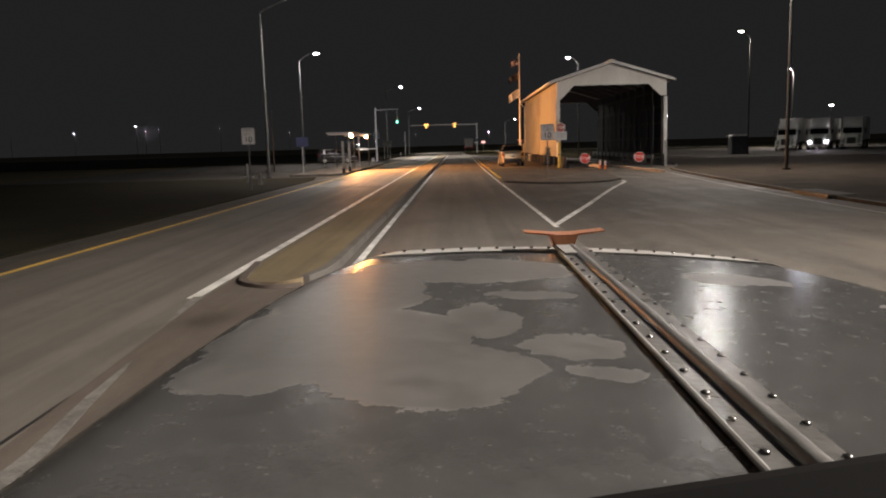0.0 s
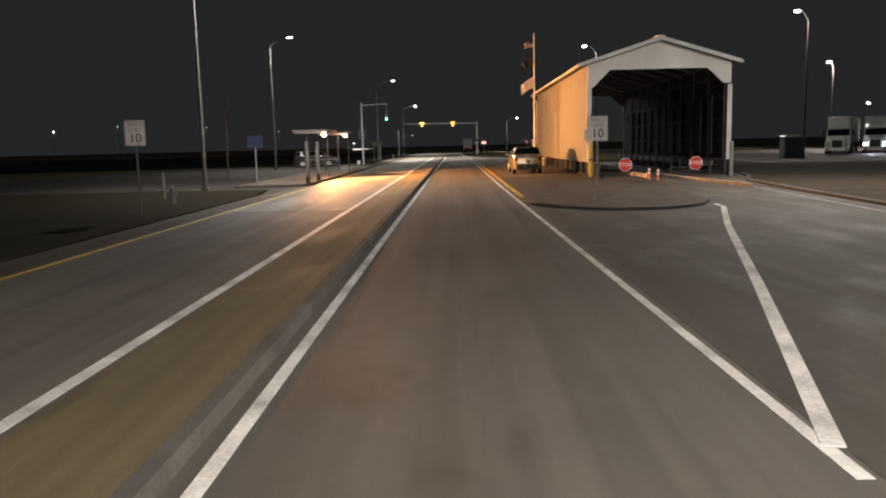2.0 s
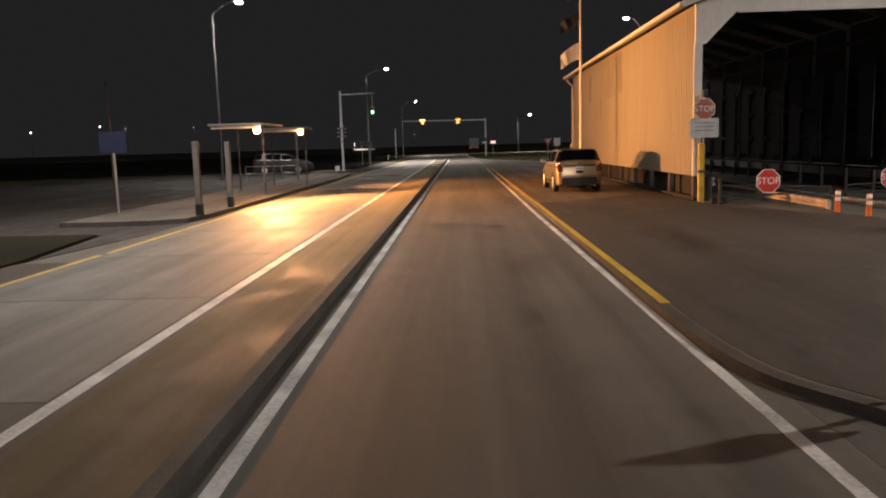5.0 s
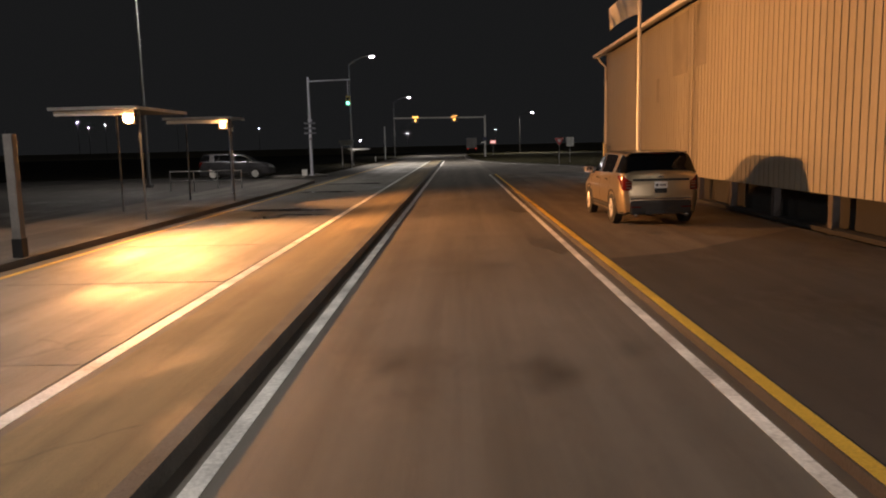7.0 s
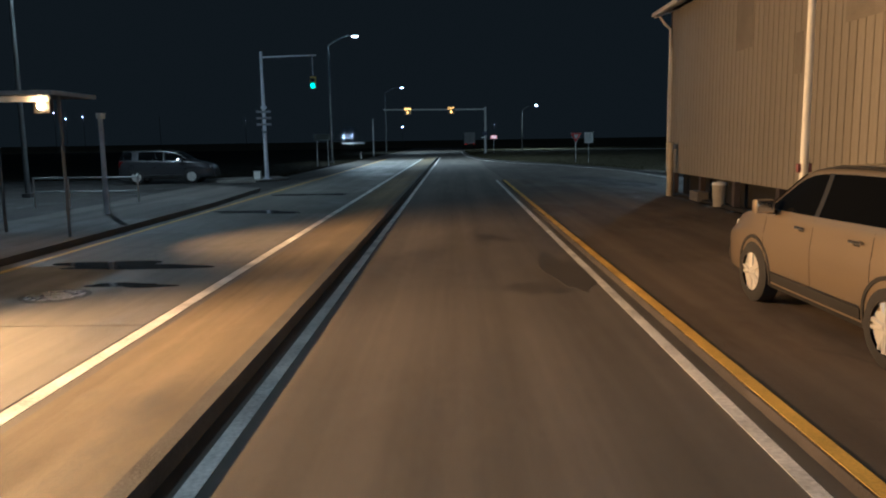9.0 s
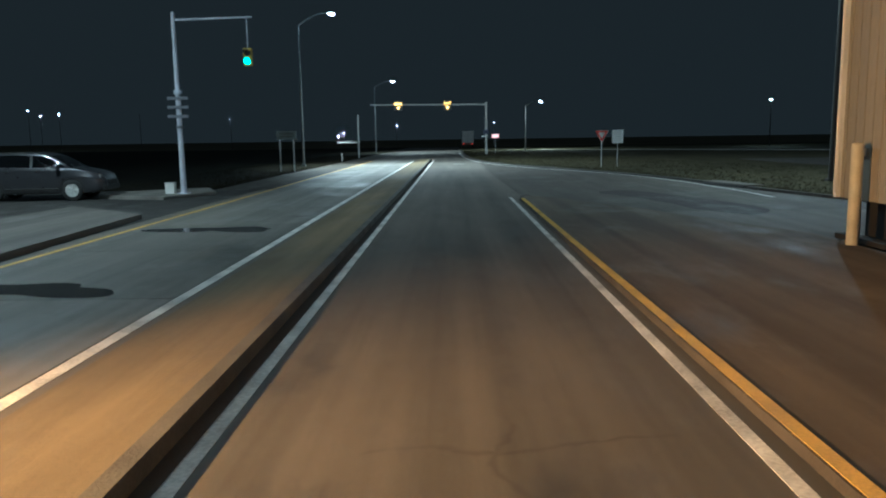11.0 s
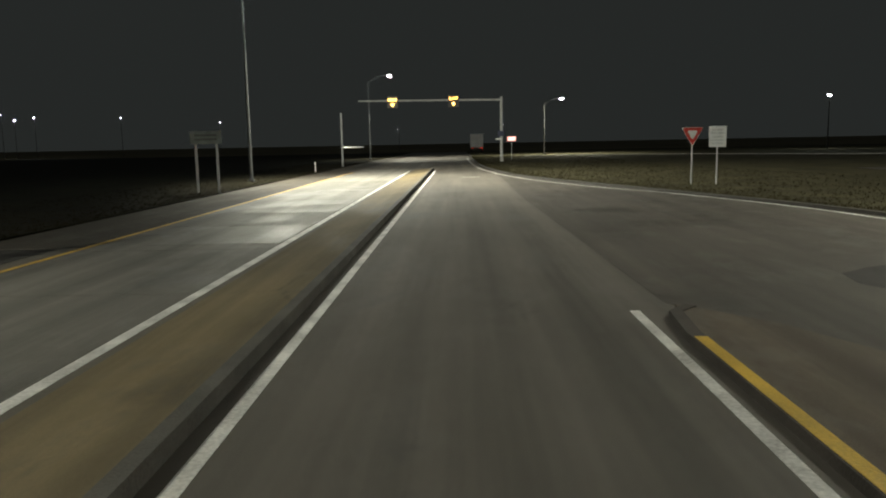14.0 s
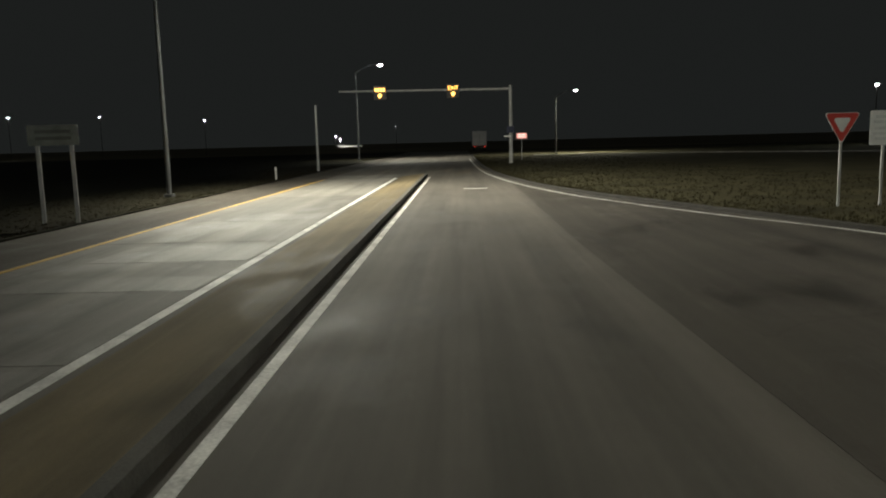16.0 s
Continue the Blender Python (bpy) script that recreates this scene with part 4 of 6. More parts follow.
for (xa, xb, ya, yb_, z) in ((-11.2, -8.8, 71.1, 75.1, 3.20), (-10.8, -8.35, 78.3, 80.3, 3.16)):
    part("roof", box(B(), ((xa + xb) / 2, (ya + yb_) / 2, z + 0.06), (xb - xa, yb_ - ya, 0.07), 0.015), CANOPY, can, "thin grey flat roof")
    part("soffit_beam", box(B(), ((xa + xb) / 2, ya + 0.15, z - 0.06), (xb - xa - 0.2, 0.10, 0.12), 0.01), TRIM, can)
    part("edge_strip", box(B(), (xb + 0.012, (ya + yb_) / 2, z + 0.06), (0.02, yb_ - ya, 0.09), 0.006), GALV, can, "bright metal roof edge")
    part("edge_strip", box(B(), ((xa + xb) / 2, ya - 0.012, z + 0.06), (xb - xa, 0.02, 0.09), 0.006), GALV, can, "bright metal roof edge")
    for x, y in ((xb - 0.12, ya + 0.55), (xa + 0.25, yb_ - 0.3)):
        part("post", rod(B(), (x, y, 0.10), (x, y, z + 0.03), 0.035), POLEM, can)


def booth_lamp(x, y, z, watts, aim, cone, r=0.13):
    l = thing("booth_lamp", "round sodium lamp burning under the canopy edge", "lamp", "booth lamps", at=pose(x, y, z))
    part("bracket", rod(B(), (0, 0.05, 0.02), (0, 0.05, 0.24), 0.025), BLACK, l)
    part("housing", box(B(), (0, 0.10, 0.0), (0.36, 0.16, 0.30), 0.03), BLACK, l)
    b = B()
    bmesh.ops.create_uvsphere(b, u_segments=14, v_segments=8, radius=r)
    part("globe", b, SODIUM_ON, l, "glowing orange lens")
    spot("booth_lamp_light", x + 0.22, y - 0.15, z - 0.05, watts, SODIUM, cone, aim, 0.06)


booth_lamp(-9.08, 71.3, 2.98, 1420, (3.2, 64.8, 2.9), 133)
booth_lamp(-8.62, 78.4, 2.95, 820, (4.5, 79.5, 3.0), 108, 0.075)
POSTM = mat("pale_grey_post", (0.15, 0.142, 0.135), 0.6, vary=0.3, scale=3)
for x, y in ((-8.30, 60.9), (-8.30, 64.2)):
    p = thing("booth_post", "dull grey square post on a dark base at the kerb", "post", "posts before the booth", at=pose(x, y, 0.14))
    part("shaft", box(B(), (0, 0, 1.15), (0.17, 0.17, 2.3), 0.02), POSTM, p)
    part("base", box(B(), (0, 0, 0.18), (0.20, 0.20, 0.36), 0.02), BLACK, p, "dark rubber base")
cp = thing("camera_pole", "pale tubular pole with a small camera on top", "pole", at=pose(-10.1, 84.3, 0.14))
smooth(part("pole", rod(B(), (0, 0, 0), (0, 0, 2.75), 0.075, 0.065), SIGNAL_PAINT, cp))
part("camera", box(B(), (0.04, -0.05, 2.80), (0.16, 0.28, 0.16), 0.03), TRIM, cp, "small white camera housing")
hr = thing("hand_rail", "low galvanised two-rail fence beside the apron", "railing", at=pose(-14.5, 88.5, 0))
for i in range(4):
    part("post", rod(B(), (i * 1.2, 0, 0), (i * 1.2, 0, 1.05), 0.03), GALV, hr)
for z in (0.55, 1.02):
    part("rail", rod(B(), (0, 0, z), (3.6, 0, z), 0.027), GALV, hr)
# low utility things on the near verge
ub = thing("utility_post", "thin marker post with a small flat shelf on the verge", "utility post", at=pose(-12.8, 51.3, 0.02))
part("post", rod(B(), (0, 0, 0), (0, 0, 1.15), 0.06), GALV, ub)
part("shelf", box(B(), (0, 0, 0.35), (0.75, 0.25, 0.07), 0.015), GALV, ub)
hy = thing("hydrant", "short pale standpipe on the verge", "hydrant", at=pose(-11.1, 47.7, 0.02))
smooth(part("barrel", rod(B(), (0, 0, 0), (0, 0, 0.6), 0.12, 0.10), POSTGREY, hy))
part("bonnet", rod(B(), (0, 0, 0.6), (0, 0, 0.74), 0.11, 0.04), POSTGREY, hy)
part("outlet", rod(B(), (-0.17, 0, 0.42), (0.17, 0, 0.42), 0.05), POSTGREY, hy)
pp = thing("thin_pole", "thin bare wooden pole on the verge", "pole", at=pose(-16.2, 72.5, 0))
part("pole", rod(B(), (0, 0, 0), (0, 0, 5.4), 0.07, 0.05), DARKSTEEL, pp)

# ---------------------------------------------------------------- signal pole
SLOT_PLATE = mat("dull_slotted_plate", (0.15, 0.155, 0.18), 0.6, vary=0.3, scale=4)
sg = thing("traffic_signal", "steel signal pole with an arm and a lit green light", "traffic signal", at=pose(-10.35, 104.5, 0.1))
smooth(part("pole", rod(B(), (0, 0, 0), (-0.02, 0, 6.85), 0.115, 0.075, 14), SIGNAL_PAINT, sg, "pale blue-grey painted pole"))
part("base", box(B(), (0, 0, 0.03), (0.4, 0.4, 0.08), 0.02), SIGNAL_PAINT, sg)
part("arm", rod(B(), (0, 0, 6.55), (2.95, 0, 6.62), 0.05, 0.035), SIGNAL_PAINT, sg)
part("hanger", rod(B(), (2.75, 0, 6.6), (2.75, 0, 5.45), 0.02), SIGNAL_PAINT, sg)
sh = part("housing", box(B(), (2.75, 0, 5.15), (0.30, 0.22, 0.66), 0.03), YELLOW_POST, sg, "yellow signal housing")
lens = rod(B(), (2.75, -0.125, 5.00), (2.75, -0.105, 5.00), 0.12, n=18)
part("green_lens", lens, GREEN_ON, sh, "lit green lens")
part("dark_lens", rod(B(), (2.75, -0.125, 5.29), (2.75, -0.105, 5.29), 0.11, n=18), BLACK, sh)
for z in (5.00, 5.29):
    v = B()
    pts = [(2.75 + 0.135 * math.cos(radians(a)), z + 0.135 * math.sin(radians(a))) for a in range(-10, 191, 20)]
    inn = [(2.75 + 0.125 * math.cos(radians(a)), z + 0.125 * math.sin(radians(a))) for a in range(190, -11, -20)]
    prism(v, pts + inn, "y", -0.28, -0.11)
    part("visor", v, BLACK, sh)
for z in (3.66, 3.32, 2.98):
    sgn = part("arm_sign", box(B(), (0, -0.10, z), (0.80, 0.05, 0.12), 0.02), SLOT_PLATE, sg, "grey slotted plate across the pole")
    part("clamp", box(B(), (0, -0.02, z), (0.20, 0.20, 0.07), 0.02), SIGNAL_PAINT, sgn)
part("collar", rod(B(), (0, 0, 3.82), (0, 0, 3.96), 0.16, 0.16), SIGNAL_PAINT, sg)
part("collar", rod(B(), (0, 0, 2.52), (0, 0, 2.62), 0.145, 0.145), SLOT_PLATE, sg)
ub2 = thing("control_box", "small pale control box on the concrete island", "utility box", at=pose(-10.90, 104.6, 0.12))
part("cabinet", box(B(), (0, 0, 0.21), (0.36, 0.24, 0.42), 0.02), TRIM, ub2)
part("lid", box(B(), (0, 0, 0.43), (0.39, 0.27, 0.03), 0.01), GALV, ub2)

dr = thing("storm_drain", "dark storm drain mouth in the verge kerb", "storm drain", at=pose(11.35, 106.6, 0, 0, 0, 10))
# solid black bar in place of the shade inside the drain's mouth
part("mouth", box(B(), (0, 0, 0.05), (0.34, 3.2, 0.11), 0.02), BLACK, dr, "black bar standing in for the slot's shade")
part("lid", box(B(), (0.25, 0, 0.125), (0.8, 3.4, 0.05), 0.02), KERB, dr)
dr2 = thing("storm_drain", "dark storm drain mouth in the side lane's kerb", "storm drain", at=pose(11.72, 29.6, 0, 0, 0, -2))
# again a black bar for the shade of the opening
part("mouth", box(B(), (0, 0, 0.05), (0.34, 2.6, 0.12), 0.02), BLACK, dr2, "black bar standing in for the slot's shade")
part("lid", box(B(), (0.28, 0, 0.125), (0.8, 2.8, 0.05), 0.02), KERB, dr2)
# ---------------------------------------------------------------- overhead lane signs
ga = thing("sign_gantry", "overhead mast arm with two lit amber lane signs", "sign gantry", at=pose(0, 170, 0))
smooth(part("mast", rod(B(), (4.32, 0, 0), (4.32, 0, 6.45), 0.17, 0.13, 14), MAST, ga))
part("base", box(B(), (4.32, 0, 0.05), (0.7, 0.7, 0.1), 0.03), KERB, ga)
part("arm", rod(B(), (4.32, 0, 6.15), (-9.8, 0, 6.28), 0.11, 0.07), MAST, ga)
part("small_sign", box(B(), (4.28, -0.2, 2.85), (0.62, 0.04, 0.55), 0.01), SIGN_BLUE, ga, "small dark blue plate on the mast")
part("small_plate", box(B(), (4.0, -0.2, 2.3), (0.55, 0.04, 0.14), 0.01), SIGN_WHITE, ga)


def lane_sign(x, word):
    s = part("sign_box", box(B(), (x, -0.12, 6.10), (1.05, 0.18, 1.15), 0.03), BLACK, ga, "black lamp box")
    ar = [(-0.07, 0.0), (0.07, 0.0), (0.07, -0.12), (0.24, -0.12), (0, -0.42), (-0.24, -0.12), (-0.07, -0.12)]
    part("arrow", prism(B(), [(x + a * 0.9, 6.05 + b) for a, b in ar], "y", -0.225, -0.212), AMBER_ON, s, "lit amber down arrow")
    if word:
        lettering("word", word, 0.42, AMBER_ON, s, pose(x, -0.215, 6.33, 90), 0.004)
    else:
        bmx = B()
        for k in range(4):
            box(bmx, (x - 0.34 + k * 0.227, -0.216, 6.33), (0.15, 0.01, 0.28))
        part("text_bar", bmx, AMBER_ON, s)


lane_sign(-6.4, "")
lane_sign(-0.38, "EXIT")
vp = thing("mast_pole", "bare galvanised pole at the road's edge", "pole", at=pose(-10.6, 163.5, 0))
smooth(part("pole", rod(B(), (0, 0, 0), (0, 0, 4.9), 0.11, 0.08), GALV, vp))
rf = thing("marker_post", "short white delineator at the road's edge", "marker post", at=pose(-10.7, 150.5, 0))
part("post", box(B(), (0, 0, 0.4), (0.1, 0.04, 0.8), 0.01), TRIM, rf)
part("reflector", box(B(), (0, -0.025, 0.68), (0.12, 0.01, 0.18), 0.004), SIGN_WHITE, rf)
# low wall added in place of a far strip of lamp-lit road
gl = thing("far_lit_strip", "low pale wall standing in for a distant lit road strip", "barrier", at=pose(-68, 600, -0.1))
for k in range(4):
    part("segment", prism(B(), [(-0.3, 0), (0.3, 0), (0.1, 0.35), (0.08, 0.9), (-0.08, 0.9), (-0.1, 0.35)], "x", -9.8 + k * 3.92, -9.8 + k * 3.92 + 3.88), TRIM, gl)
yl = thing("yard_lamp", "distant yard lamp burning beside the low pale wall", "street lamp", at=pose(-76, 596, -0.1))
part("pole", rod(B(), (0, 0, 0), (0, 0, 4.6), 0.12, 0.08, 8), POLEM, yl)
part("globe", box(B(), (0, 0, 4.7), (0.36, 0.36, 0.36), 0.12), FAR_WHITE, yl)
spot("yard_lamp_light", -75.4, 595.0, 4.2, 220, LED, 160, (-70, 597, 0))


# ---------------------------------------------------------------- cars
def wheel(parent, x, y, r, w, side, rim):
    """A wheel with its axle along x; side: +1 or -1, the outer side."""
    t = B()
    n = 28
    prof = [(r * 0.64, -w / 2), (r * 0.9, -w / 2), (r, -w / 2 + 0.03), (r, w / 2 - 0.03), (r * 0.9, w / 2), (r * 0.64, w / 2)]
    rings = [[t.verts.new((px * side, rr * math.cos(2 * math.pi * k / n), rr * math.sin(2 * math.pi * k / n))) for k in range(n)] for rr, px in prof]
    for a, b in zip(rings, rings[1:]):
        for k in range(n):
            t.faces.new((a[k], a[(k + 1) % n], b[(k + 1) % n], b[k]))
    bmesh.ops.recalc_face_normals(t, faces=t.faces[:])
    ty = part("tyre", t, RUBBER, parent, "black tyre")
    ty.matrix_basis = pose(x, y, r)
    smooth(ty)
    d = B()
    rod(d, (side * (w / 2 - 0.06), 0, 0), (side * (w / 2 - 0.035), 0, 0), r * 0.66, n=24)
    for k in range(5):
        a = 2 * math.pi * k / 5
        for da in (-0.16, 0.16):
            rod(d, (side * (w / 2 - 0.015), 0.04 * math.cos(a), 0.04 * math.sin(a)), (side * (w / 2 - 0.02), r * 0.62 * math.cos(a + da), r * 0.62 * math.sin(a + da)), 0.03, 0.022, 6)
    rod(d, (side * (w / 2 - 0.05), 0, 0), (side * (w / 2 + 0.0), 0, 0), 0.075, 0.06, 14)
    ri = part("rim", d, rim, ty, "five-spoke alloy rim")


# roof faces darkened against the sides: the unlit top put into the colour
SUV_ROOF = mat("unlit_roof_paint", (0.10, 0.092, 0.078), 0.30, 0.7, vary=0.06, scale=0.5, coat=0.8)
CLADDING = mat("dark_grey_cladding", (0.018, 0.017, 0.016), 0.55, vary=0.25, scale=4)
AMBER_LENS = mat("pale_lamp_strip", (0.17, 0.14, 0.13), 0.15, vary=0.1, coat=0.5)


def suv(name, label, paint, at):
    """A mid-size sport utility car, rear at y 0, front at y 5: a body drawn through smooth cross-sections, with its wheel
    openings cut through, and glass, lamps and trim laid on the same surface."""
    car = thing(name, label, "car", at=at)
    # y, half width at the sill, at its widest, at the belt; height of sill, belt, roof; half width of the roof's edge
    key = [(0.03, .70, .76, .74, .40, 1.08, 1.14, .70), (0.06, .80, .855, .84, .36, 1.19, 1.25, .78), (0.12, .86, .92, .905, .31, 1.235, 1.35, .82), (0.19, .90, .955, .945, .28, 1.25, 1.50, .82),
           (0.27, .925, .975, .965, .27, 1.26, 1.65, .79), (0.36, .935, .985, .97, .26, 1.26, 1.735, .765), (0.62, .94, .99, .97, .26, 1.255, 1.765, .755), (1.2, .945, .995, .97, .25, 1.235, 1.785, .755),
           (2.1, .945, .99, .965, .25, 1.21, 1.79, .755), (2.7, .945, .985, .96, .25, 1.195, 1.765, .745), (3.05, .945, .98, .955, .25, 1.185, 1.69, .735), (3.45, .945, .98, .95, .25, 1.18, 1.47, .77),
           (3.82, .945, .98, .94, .25, 1.17, 1.23, .84), (4.05, .945, .975, .92, .26, 1.15, 1.185, .80), (4.4, .935, .96, .88, .28, 1.09, 1.125, .72), (4.7, .90, .92, .82, .31, 1.00, 1.03, .62),
           (4.9, .82, .84, .72, .36, .87, .90, .5), (5.0, .68, .70, .58, .44, .72, .75, .38)]

    def station(y):
        k = max(i for i in range(len(key) - 1) if key[i][0] <= y + 1e-9)
        f = (y - key[k][0]) / (key[k + 1][0] - key[k][0])
        p0, p1, p2, p3 = key[max(k - 1, 0)], key[k], key[k + 1], key[min(k + 2, len(key) - 1)]
        out = []
        for a, b, c, d in zip(p0[1:], p1[1:], p2[1:], p3[1:]):
            h0 = (c - a) / (p2[0] - p0[0]) * (p2[0] - p1[0])
            h1 = (d - b) / (p3[0] - p1[0]) * (p2[0] - p1[0])
            out.append((2 * f ** 3 - 3 * f ** 2 + 1) * b + (f ** 3 - 2 * f ** 2 + f) * h0 + (3 * f ** 2 - 2 * f ** 3) * c + (f ** 3 - f ** 2) * h1)
        return out

    def half_section(y):
        wl, wm, wb, zs, zb, zt, wt = station(y)
        lo, h = zs, zb - zs
        low = [(0.0, lo), (wl * 0.75, lo), (wl - 0.02, lo + 0.015), (wl, lo + 0.07 * h), (wl + (wm - wl) * 0.5, lo + 0.26 * h), (wm - 0.008, lo + 0.42 * h), (wm, lo + 0.58 * h), (wm - 0.002, lo + 0.70 * h),
               (wm - 0.014, lo + 0.76 * h), (wb, lo + 0.88 * h), (wb - 0.008, lo + 0.95 * h), (wb - 0.03, zb)]
        g = zt - 0.06 - zb
        up = [(wb - 0.034 + (wt - wb + 0.034) * (q + 0.16 * q * (1 - q)), zb + g * q) for q in (0.2, 0.4, 0.6, 0.8, 1.0)] if g > 0.02 else [(wb - 0.03 + (wt - wb + 0.03) * q, zb + max(0.004, g) * q) for q in (0.2, 0.4, 0.6, 0.8, 1.0)]
        top = [(wt - 0.02, zt - 0.034), (wt - 0.06, zt - 0.014), (wt - 0.14, zt - 0.002), (wt * 0.5, zt + 0.014), (0.0, zt + 0.02)]
        return low + up + top

    def body_x(y, z):
        """Half width of the body's side at that place."""
        pts = half_section(min(4.98, max(0.031, y)))[3:]
        for (xa, za), (xb, zb_) in zip(pts, pts[1:]):
            if za <= z <= zb_ and zb_ > za:
                return xa + (xb - xa) * (z - za) / (zb_ - za)
        return pts[-2][0]

    ys = [0.03, 0.04, 0.06, 0.09, 0.12, 0.155, 0.19, 0.23, 0.27, 0.315, 0.36, 0.42, 0.48, 0.55, 0.62, 0.75, 0.9, 1.05, 1.2, 1.4, 1.6, 1.85, 2.1, 2.4, 2.7, 2.88, 3.05, 3.25, 3.45, 3.64, 3.82, 3.94, 4.05, 4.22, 4.4, 4.55, 4.7, 4.8, 4.9, 4.96, 5.0]
    bm = B()
    rings = []
    for y in ys:
        half = half_section(y)
        rings.append([bm.verts.new((x, y, z)) for x, z in half + [(-x, z) for x, z in half[-2:0:-1]]])
    n = len(rings[0])
    for a, b in zip(rings, rings[1:]):
        for k in range(n):
            bm.faces.new((a[k], a[(k + 1) % n], b[(k + 1) % n], b[k]))
    bm.faces.new(rings[0][::-1])
    bm.faces.new(rings[-1])
    bmesh.ops.recalc_face_normals(bm, faces=bm.faces[:])
    for f in bm.faces:
        c = f.calc_center_median()
        if c.z > 1.70 and 0.5 < c.y < 2.85 and abs(c.x) < 0.73:
            f.material_index = 2
        elif c.z < (0.40 if c.y > 0.7 else 0.34):
            f.material_index = 1
    body = part("body", bm, [paint, CLADDING, SUV_ROOF], car)
    # wheel openings
    cutters = []
    for y in (0.98, 3.84):
        cb = B()
        rod(cb, (-1.3, y, 0.40), (1.3, y, 0.40), 0.425, n=40)
        for f in cb.faces:
            f.material_index = 1
        co = link_mesh("t", cb, [paint, CLADDING])
        cutters.append(co)
        md = body.modifiers.new("cut", "BOOLEAN")
        md.operation, md.object, md.solver = "DIFFERENCE", co, "EXACT"
    bpy.context.view_layer.update()
    me = bpy.data.meshes.new_from_object(body.evaluated_get(bpy.context.evaluated_depsgraph_get()))
    body.modifiers.clear()
    body.data = me
    for co in cutters:
        bpy.data.objects.remove(co)
    smooth(body, 32)
    part("axle_cover", box(B(), (0, 2.4, 0.42), (1.3, 4.2, 0.30), 0.05), BLACK, car, "dark underbody")

    def skin(pname, cols, m, plabel="", rows=5, lift=0.010, thick=0.006, parent=body):
        """A panel that follows the body's side; cols: (y, low z, high z), drawn for both sides."""
        for s in (-1, 1):
            b = B()
            g = [[b.verts.new((s * (body_x(y, lo + (hi - lo) * j / (rows - 1)) + lift), y, lo + (hi - lo) * j / (rows - 1))) for j in range(rows)] for y, lo, hi in cols]
            for i in range(len(cols) - 1):
                for j in range(rows - 1):
                    b.faces.new((g[i][j], g[i + 1][j], g[i + 1][j + 1], g[i][j + 1]))
            bmesh.ops.recalc_face_normals(b, faces=b.faces[:])
            bmesh.ops.solidify(b, geom=b.faces[:], thickness=thick)
            bmesh.ops.recalc_face_normals(b, faces=b.faces[:])
            smooth(part(pname, b, m, parent, plabel), 50)

    # arch lips
    for y in (0.98, 3.84):
        for s in (-1, 1):
            a = B()
            lip = [[a.verts.new((s * (body_x(y + r * math.cos(radians(k)), max(0.34, 0.40 + r * math.sin(radians(k)))) + d), y + r * math.cos(radians(k)), 0.40 + r * math.sin(radians(k)))) for k in range(-14, 195, 8)] for r, d in ((0.415, -0.03), (0.418, 0.012), (0.455, 0.012), (0.462, -0.004))]
            for u, w_ in zip(lip, lip[1:]):
                for k in range(len(u) - 1):
                    a.faces.new((u[k], u[k + 1], w_[k + 1], w_[k]))
            bmesh.ops.recalc_face_normals(a, faces=a.faces[:])
            smooth(part("arch", a, CLADDING, body, "dark wheel arch lip"), 50)
            wheel(car, s * 0.885, y, 0.385, 0.24, s, ALLOY)
    # glass: front and rear door windows, then the dark quarter light that runs on round the tail
    skin("side_window", [(2.43, 1.238, 1.695), (2.6, 1.235, 1.685), (2.8, 1.23, 1.66), (3.0, 1.23, 1.61), (3.15, 1.225, 1.545), (3.3, 1.225, 1.46), (3.48, 1.225, 1.345), (3.60, 1.225, 1.27)], GLASS, "dark tinted glass")
    skin("side_window", [(1.10, 1.275, 1.66), (1.15, 1.265, 1.69), (1.25, 1.262, 1.70), (1.6, 1.255, 1.705), (2.0, 1.245, 1.705), (2.40, 1.238, 1.695)], GLASS, "dark tinted glass")
    skin("window_pillar", [(2.37, 1.238, 1.70), (2.46, 1.238, 1.70)], BLACK, "black pillar between the windows", 5, 0.013)
    skin("side_window", [(0.36, 1.285, 1.66), (0.5, 1.285, 1.69), (0.62, 1.282, 1.70), (0.70, 1.282, 1.70), (0.755, 1.29, 1.68), (0.78, 1.31, 1.65)], GLASS, "dark tinted glass")
    rb = B()
    gg = []
    for y in (0.10, 0.13, 0.16, 0.19, 0.23, 0.27, 0.315, 0.36):
        half = [p for p in half_section(y)[11:]]
        half[0] = (half[0][0], max(half[0][1], 1.272))
        gg.append([rb.verts.new((x * 1.010, y - 0.014, max(1.272, z) + 0.004)) for x, z in half + [(-x, z) for x, z in half[-2::-1]]])
    for u, w_ in zip(gg, gg[1:]):
        for k in range(len(u) - 1):
            rb.faces.new((u[k], u[k + 1], w_[k + 1], w_[k]))
    bmesh.ops.recalc_face_normals(rb, faces=rb.faces[:])
    bmesh.ops.solidify(rb, geom=rb.faces[:], thickness=0.005)
    bmesh.ops.recalc_face_normals(rb, faces=rb.faces[:])
    smooth(part("rear_window", rb, GLASS, body, "dark tinted glass"))
    ws_b = B()
    grid = []
    for i in range(7):
        y = 3.80 - i * 0.115
        wl, wm, wb, zs, zb, zt, wt = station(y)
        grid.append([ws_b.verts.new((wt * 0.96 * j / 4, y, zt + 0.024 - 0.03 * (j / 4) ** 2)) for j in range(-4, 5)])
    for u, w_ in zip(grid, grid[1:]):
        for k in range(8):
            ws_b.faces.new((u[k], u[k + 1], w_[k + 1], w_[k]))
    bmesh.ops.recalc_face_normals(ws_b, faces=ws_b.faces[:])
    bmesh.ops.solidify(ws_b, geom=ws_b.faces[:], thickness=0.006)
